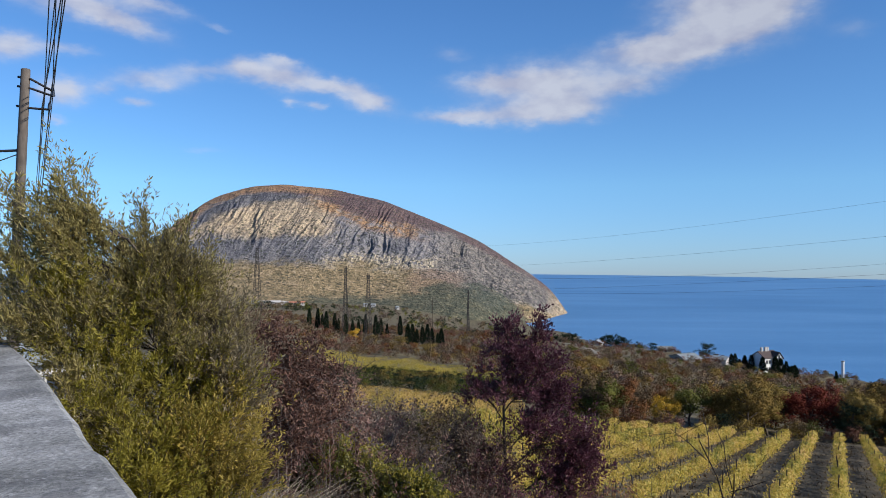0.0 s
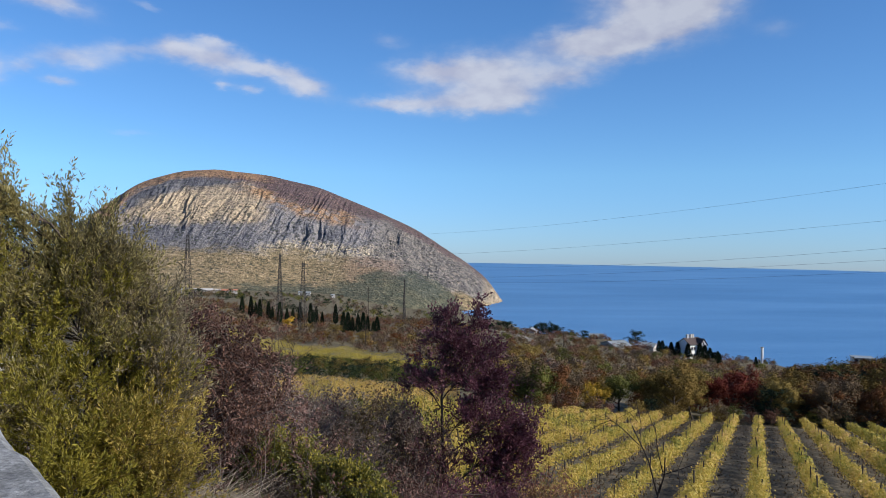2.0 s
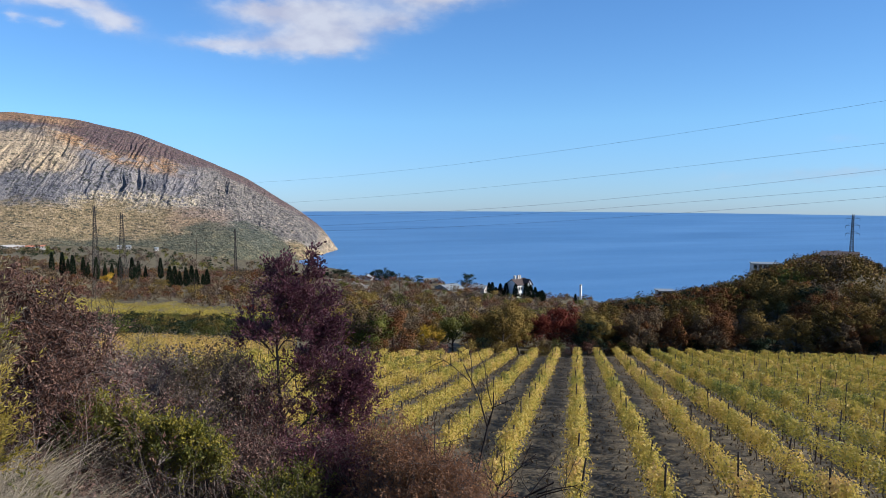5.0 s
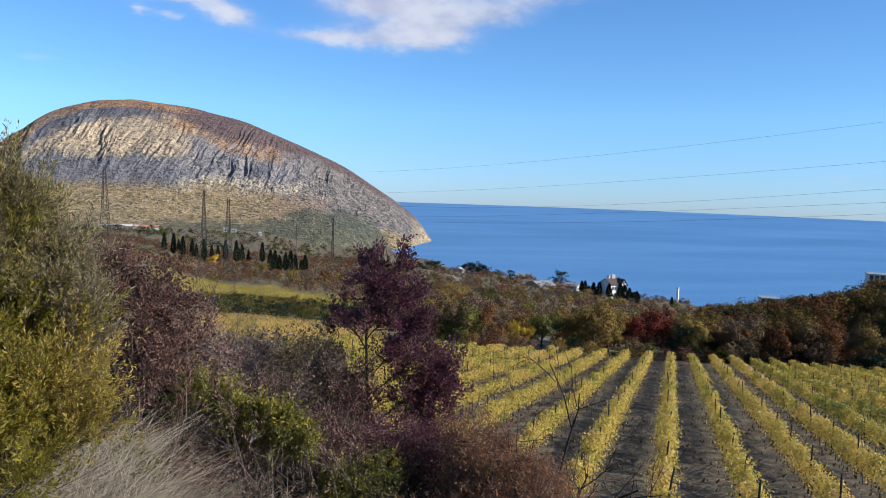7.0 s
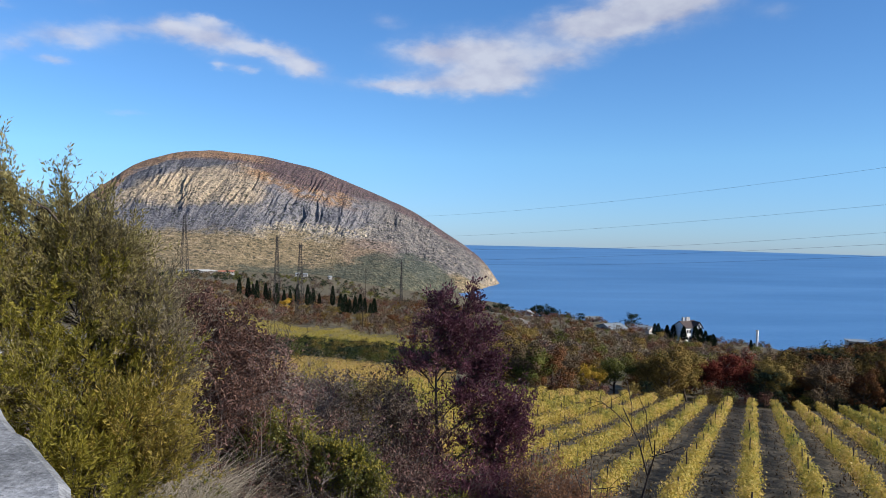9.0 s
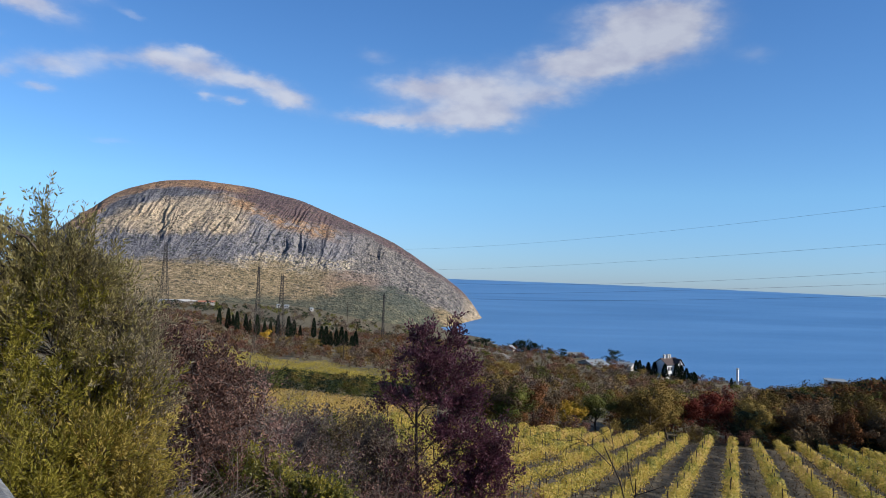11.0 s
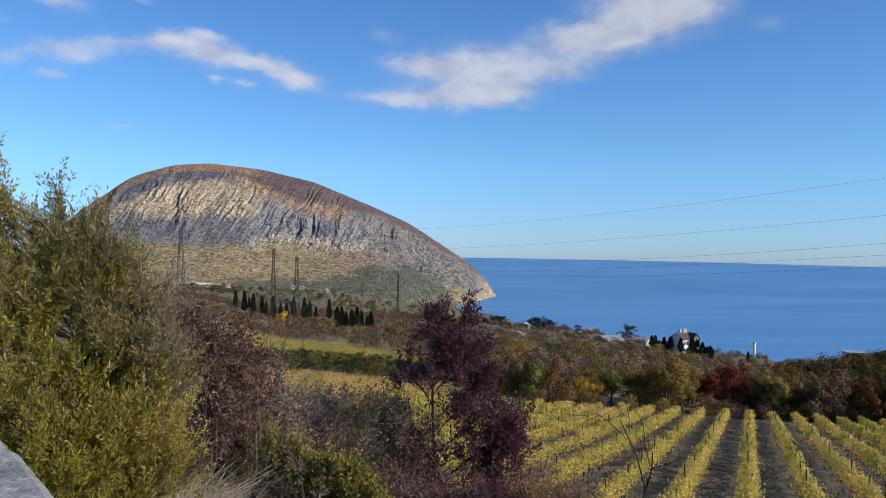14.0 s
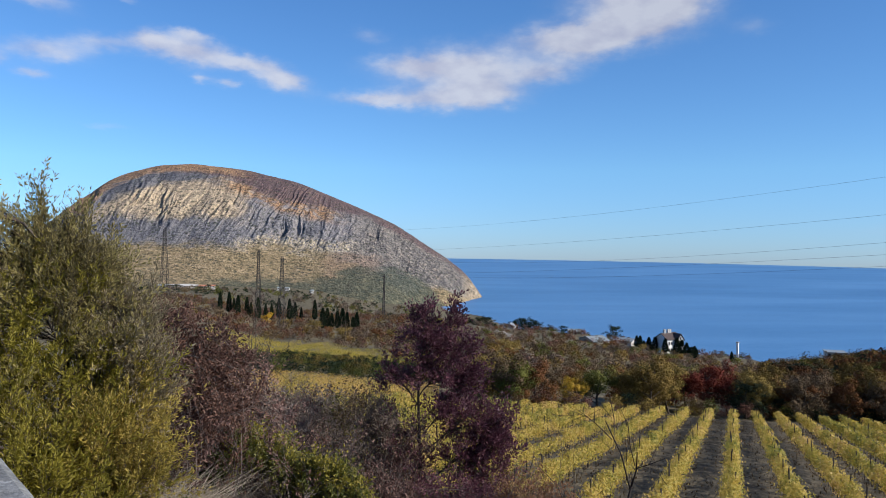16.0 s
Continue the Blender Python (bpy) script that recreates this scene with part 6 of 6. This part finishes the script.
brush("brush", OLIVE, -3.6, 14.4, [(-1.6, 0, -13.4, 0.45, 0.28, 8, 1), (0.9, 0, -13.8, 0.50, 0.30, 9, 0), (0.0, -0.3, -15.0, 0.6, 0.32, 8, 1)], 150, 6, 0.056, ["green", "bramble"], 322)
# green brambles
for k, (b, r, el, w, h, n) in enumerate(((-9.8, 9.2, -16.6, 0.24, 0.15, 40), (-8.0, 9.3, -15.9, 0.28, 0.17, 56), (-6.0, 9.3, -16.9, 0.28, 0.19, 60), (-3.8, 9.2, -18.4, 0.22, 0.17, 40), (-2.2, 9.1, -18.6, 0.30, 0.24, 90), (-0.4, 9.0, -19.6, 0.24, 0.20, 56), (5.6, 9.4, -23.0, 0.36, 0.28, 70), (3.0, 9.2, -23.4, 0.30, 0.26, 56), (-13.6, 8.0, -20.5, 0.4, 0.26, 40))):
    shrub("bramble", "green and yellowing bramble bush on the bank", "bramble", (*polar(b, r, 0)[:2], EYE + r * math.tan(radians(el)) - 1.1),
          [lobe(b, r, el, w, h, 1), lobe(b, r, el + 0.6, w, h, 0.16, 1)], n, 8, 0.042, 0.66, ["bramble", "lime"], 70 + k, 0.35, 0.004, 0.06, 0.66, 0.3, "twig", None, False, 5, 0.2, 0.3, 4)
# the bare trees before the vines
def bare_tree(name, label, place, height, spread, limbs, seed, radius, depth=3, mat="bark"):
    """A leafless tree, forking again and again."""
    rng = np.random.default_rng(seed)
    t = Tubes(5)

    def grow(at, way, length, rad, level):
        bend = unit(way + rng.normal(0, 0.16, 3))
        end = at + way * length * 0.5 + bend * length * 0.5
        t.add([at, at + way * length * 0.5, end], rad, rad * 0.6)
        if level == 0:
            return
        for _ in range(limbs if level == depth else rng.integers(2, 4)):
            f = rng.uniform(0.45, 1.0)
            side = unit(bend + rng.normal(0, spread, 3) + np.array([0, 0, 0.12]))
            grow(at + (end - at) * f, side, length * rng.uniform(0.45, 0.75), rad * 0.55, level - 1)

    grow(np.zeros(3), unit(np.array([rng.normal(0, 0.1), rng.normal(0, 0.1), 1.0])), height * 0.5, radius, depth)
    ob = new(name, t.mesh(name, M[mat]))
    ob.location = place
    return tagged(ob, label, "bare tree")


bare_tree("bare_tree", "small leafless dark tree before the vineyard", spot(18.4, 10.0), 3.9, 0.75, 6, 90, 0.042, 4, "dark_bark")
bare_tree("bare_tree", "small leafless dark tree before the vineyard", spot(20.6, 10.4), 3.7, 0.7, 6, 95, 0.040, 4, "dark_bark")
bare_tree("bare_tree", "small leafless dark tree before the vineyard", spot(16.2, 10.6), 3.2, 0.7, 5, 96, 0.032, 4, "dark_bark")
bare_tree("bare_tree", "slender grey leafless tree in the brush", spot(-5.6, 12.0), 4.0, 0.65, 7, 92, 0.026, 4, "bark")
bare_tree("bare_tree", "slender grey leafless tree in the brush", spot(1.2, 13.0), 4.3, 0.7, 7, 93, 0.028, 4, "bark")
bare_tree("bare_tree", "slender grey leafless tree in the brush", spot(-9.4, 11.0), 3.5, 0.7, 6, 94, 0.024, 4, "bark")
for b, r, h, seed in ((-1.8, 9.6, 2.6, 101), (1.4, 9.2, 2.4, 102), (3.6, 9.8, 2.8, 103), (6.4, 9.4, 2.2, 104), (-6.2, 9.8, 2.6, 105), (13.6, 9.4, 3.0, 106)):
    bare_tree("bare_bush", "low crooked dark leafless bush on the bank", spot(b, r), h, 0.95, 6, seed, 0.030, 4, "dark_bark")

# the dark purple tree
x0, y0 = polar(5.0, 11, 0)[:2]
shrub("purple_tree", "slender smoke tree with dark purple leaves", "tree", (x0, y0, EYE - 6.4),
      [lobe(5.2, 11, -6.6, 0.24, 0.28, 9), lobe(7.5, 11, -6.4, 0.15, 0.28, 6), lobe(5.4, 11, -8.3, 0.42, 0.30, 16), lobe(8.0, 11, -8.6, 0.36, 0.32, 15), lobe(6.6, 11, -10.4, 0.60, 0.30, 24),
       lobe(9.4, 11, -10.9, 0.30, 0.26, 10), lobe(3.0, 11, -10.8, 0.34, 0.26, 11), lobe(9.3, 11, -13.4, 0.58, 0.36, 32), lobe(11.4, 11, -14.8, 0.30, 0.30, 12), lobe(7.0, 11, -13.4, 0.42, 0.20, 9),
       lobe(8.9, 11, -15.9, 0.56, 0.28, 20), lobe(10.4, 10.8, -20.0, 0.48, 0.42, 24), lobe(11.2, 10.8, -22.8, 0.46, 0.42, 20), lobe(8.4, 10.8, -21.8, 0.32, 0.40, 6), lobe(10.6, 10.9, -17.6, 0.46, 0.30, 10), lobe(11.2, 10.9, -15.8, 0.42, 0.32, 16), lobe(4.4, 10.9, -17.8, 0.40, 0.40, 9), lobe(2.6, 10.9, -14.6, 0.34, 0.34, 7)],
      760, 9, 0.052, 0.5, ["purple"], 66, 0.10, 0.0034, 0.050, 0.45, 0.6, "bark",
      [(x0, y0, EYE - 6.4), (x0 + 0.03, y0, EYE - 4.0), (x0 - 0.03, y0, EYE - 2.4), (x0 + 0.05, y0, EYE - 1.1)], True, 4, 0.20, 0.08, 4)


def dry_grass():
    """Long dead grass and stalks on the bank under the parapet."""
    rng = np.random.default_rng(77)
    n = 44000
    az, r = rng.uniform(-24, 8, n), rng.uniform(4.2, 9.3, n)
    tuft = np.sin(az * 1.9) * np.sin(r * 3.1 + az) + rng.normal(0, 0.5, n)
    keep = (tuft > -0.35) & (az < 9 - (r - 4) * 1.6)
    az, r = az[keep], r[keep]
    n = len(az)
    x, y = r * np.sin(np.radians(az)), r * np.cos(np.radians(az))
    root = np.stack([x, y, land(x, y) - 0.05], axis=-1)
    h = (0.16 + 0.62 * rng.beta(1.5, 2.9, n))[:, None]
    lean = np.concatenate([np.clip(rng.normal(0.0, 0.7, (n, 2)), -1, 1), np.ones((n, 1))], axis=1)
    side = unit(np.cross(lean, rng.normal(size=(n, 3)))) * rng.uniform(0.0012, 0.0034, n)[:, None]
    mid = root + lean * h * 0.55
    tip = root + lean * h * np.array([1.6, 1.6, 0.85]) + rng.normal(0, 0.06, (n, 3))
    v = np.stack([root - side, root + side, mid + side, mid - side, tip + side * 0.3, tip - side * 0.3], axis=1).reshape(-1, 3)
    k = np.arange(n)[:, None] * 6
    f = np.concatenate([k + np.array([0, 1, 2, 3]), k + np.array([3, 2, 4, 5])])
    tagged(new("dry_grass", mesh_from("dry_grass", v, f, [M["straw"]])), "long straw-coloured dead grass on the bank", "dry grass", kind="stuff")


dry_grass()


def weeds():
    """Dry weeds between the vine rows."""
    rng = np.random.default_rng(78)
    n = 60000
    a, s = rng.uniform(16, 92, n), rng.uniform(-28, 45, n)
    ph = np.abs(((s / ROW_GAP) % 1) - 0.5)
    keep = rng.random(n) < 0.35 + 0.6 * (ph > 0.3) + 0.2 * np.sin(a * 0.4 + s)
    a, s = a[keep], s[keep]
    x, y = ROW_DIR[0] * a + ROW_SIDE[0] * s, ROW_DIR[1] * a + ROW_SIDE[1] * s
    c = np.stack([x, y, field_z(a, s) + 0.02], axis=-1)
    d = rng.normal(0, 0.5, c.shape) + np.array([0, 0, 0.8])
    size = rng.uniform(0.06, 0.24, len(c))
    tagged(new("weeds", leaves_mesh("weeds", c, d, size, size * 0.45, [M["drab"]], rng)), "dry brown weeds between the vine rows", "weeds", kind="stuff")


weeds()


def dirt_path(points, width):
    """A pale trodden track laid over the hillside."""
    q = np.array([spot(a, r) for a, r in points])
    u = np.linspace(0, len(q) - 1, 60)
    line = np.stack([np.interp(u, np.arange(len(q)), q[:, j]) for j in range(2)], axis=-1)
    way = unit(np.gradient(line, axis=0))
    out = np.stack([-way[:, 1], way[:, 0]], axis=-1)
    w = width * (1 + 0.2 * np.sin(u * 5))[:, None]
    xs = np.stack([(line + out * w * k)[:, 0] for k in (-0.5, 0, 0.5)], axis=-1)
    ys = np.stack([(line + out * w * k)[:, 1] for k in (-0.5, 0, 0.5)], axis=-1)
    zs = land(xs, ys) + np.array([0.15, 0.3, 0.15])
    tagged(new("path", grid_mesh("path", xs, ys, zs, M["track"])), "pale dirt track across the scrub", "dirt track", kind="structure")


dirt_path([(9.0, 425), (10.4, 395), (12.0, 350), (13.2, 305)], 5.0)
dirt_path([(11.4, 190), (11.6, 215), (12.0, 240)], 4.0)
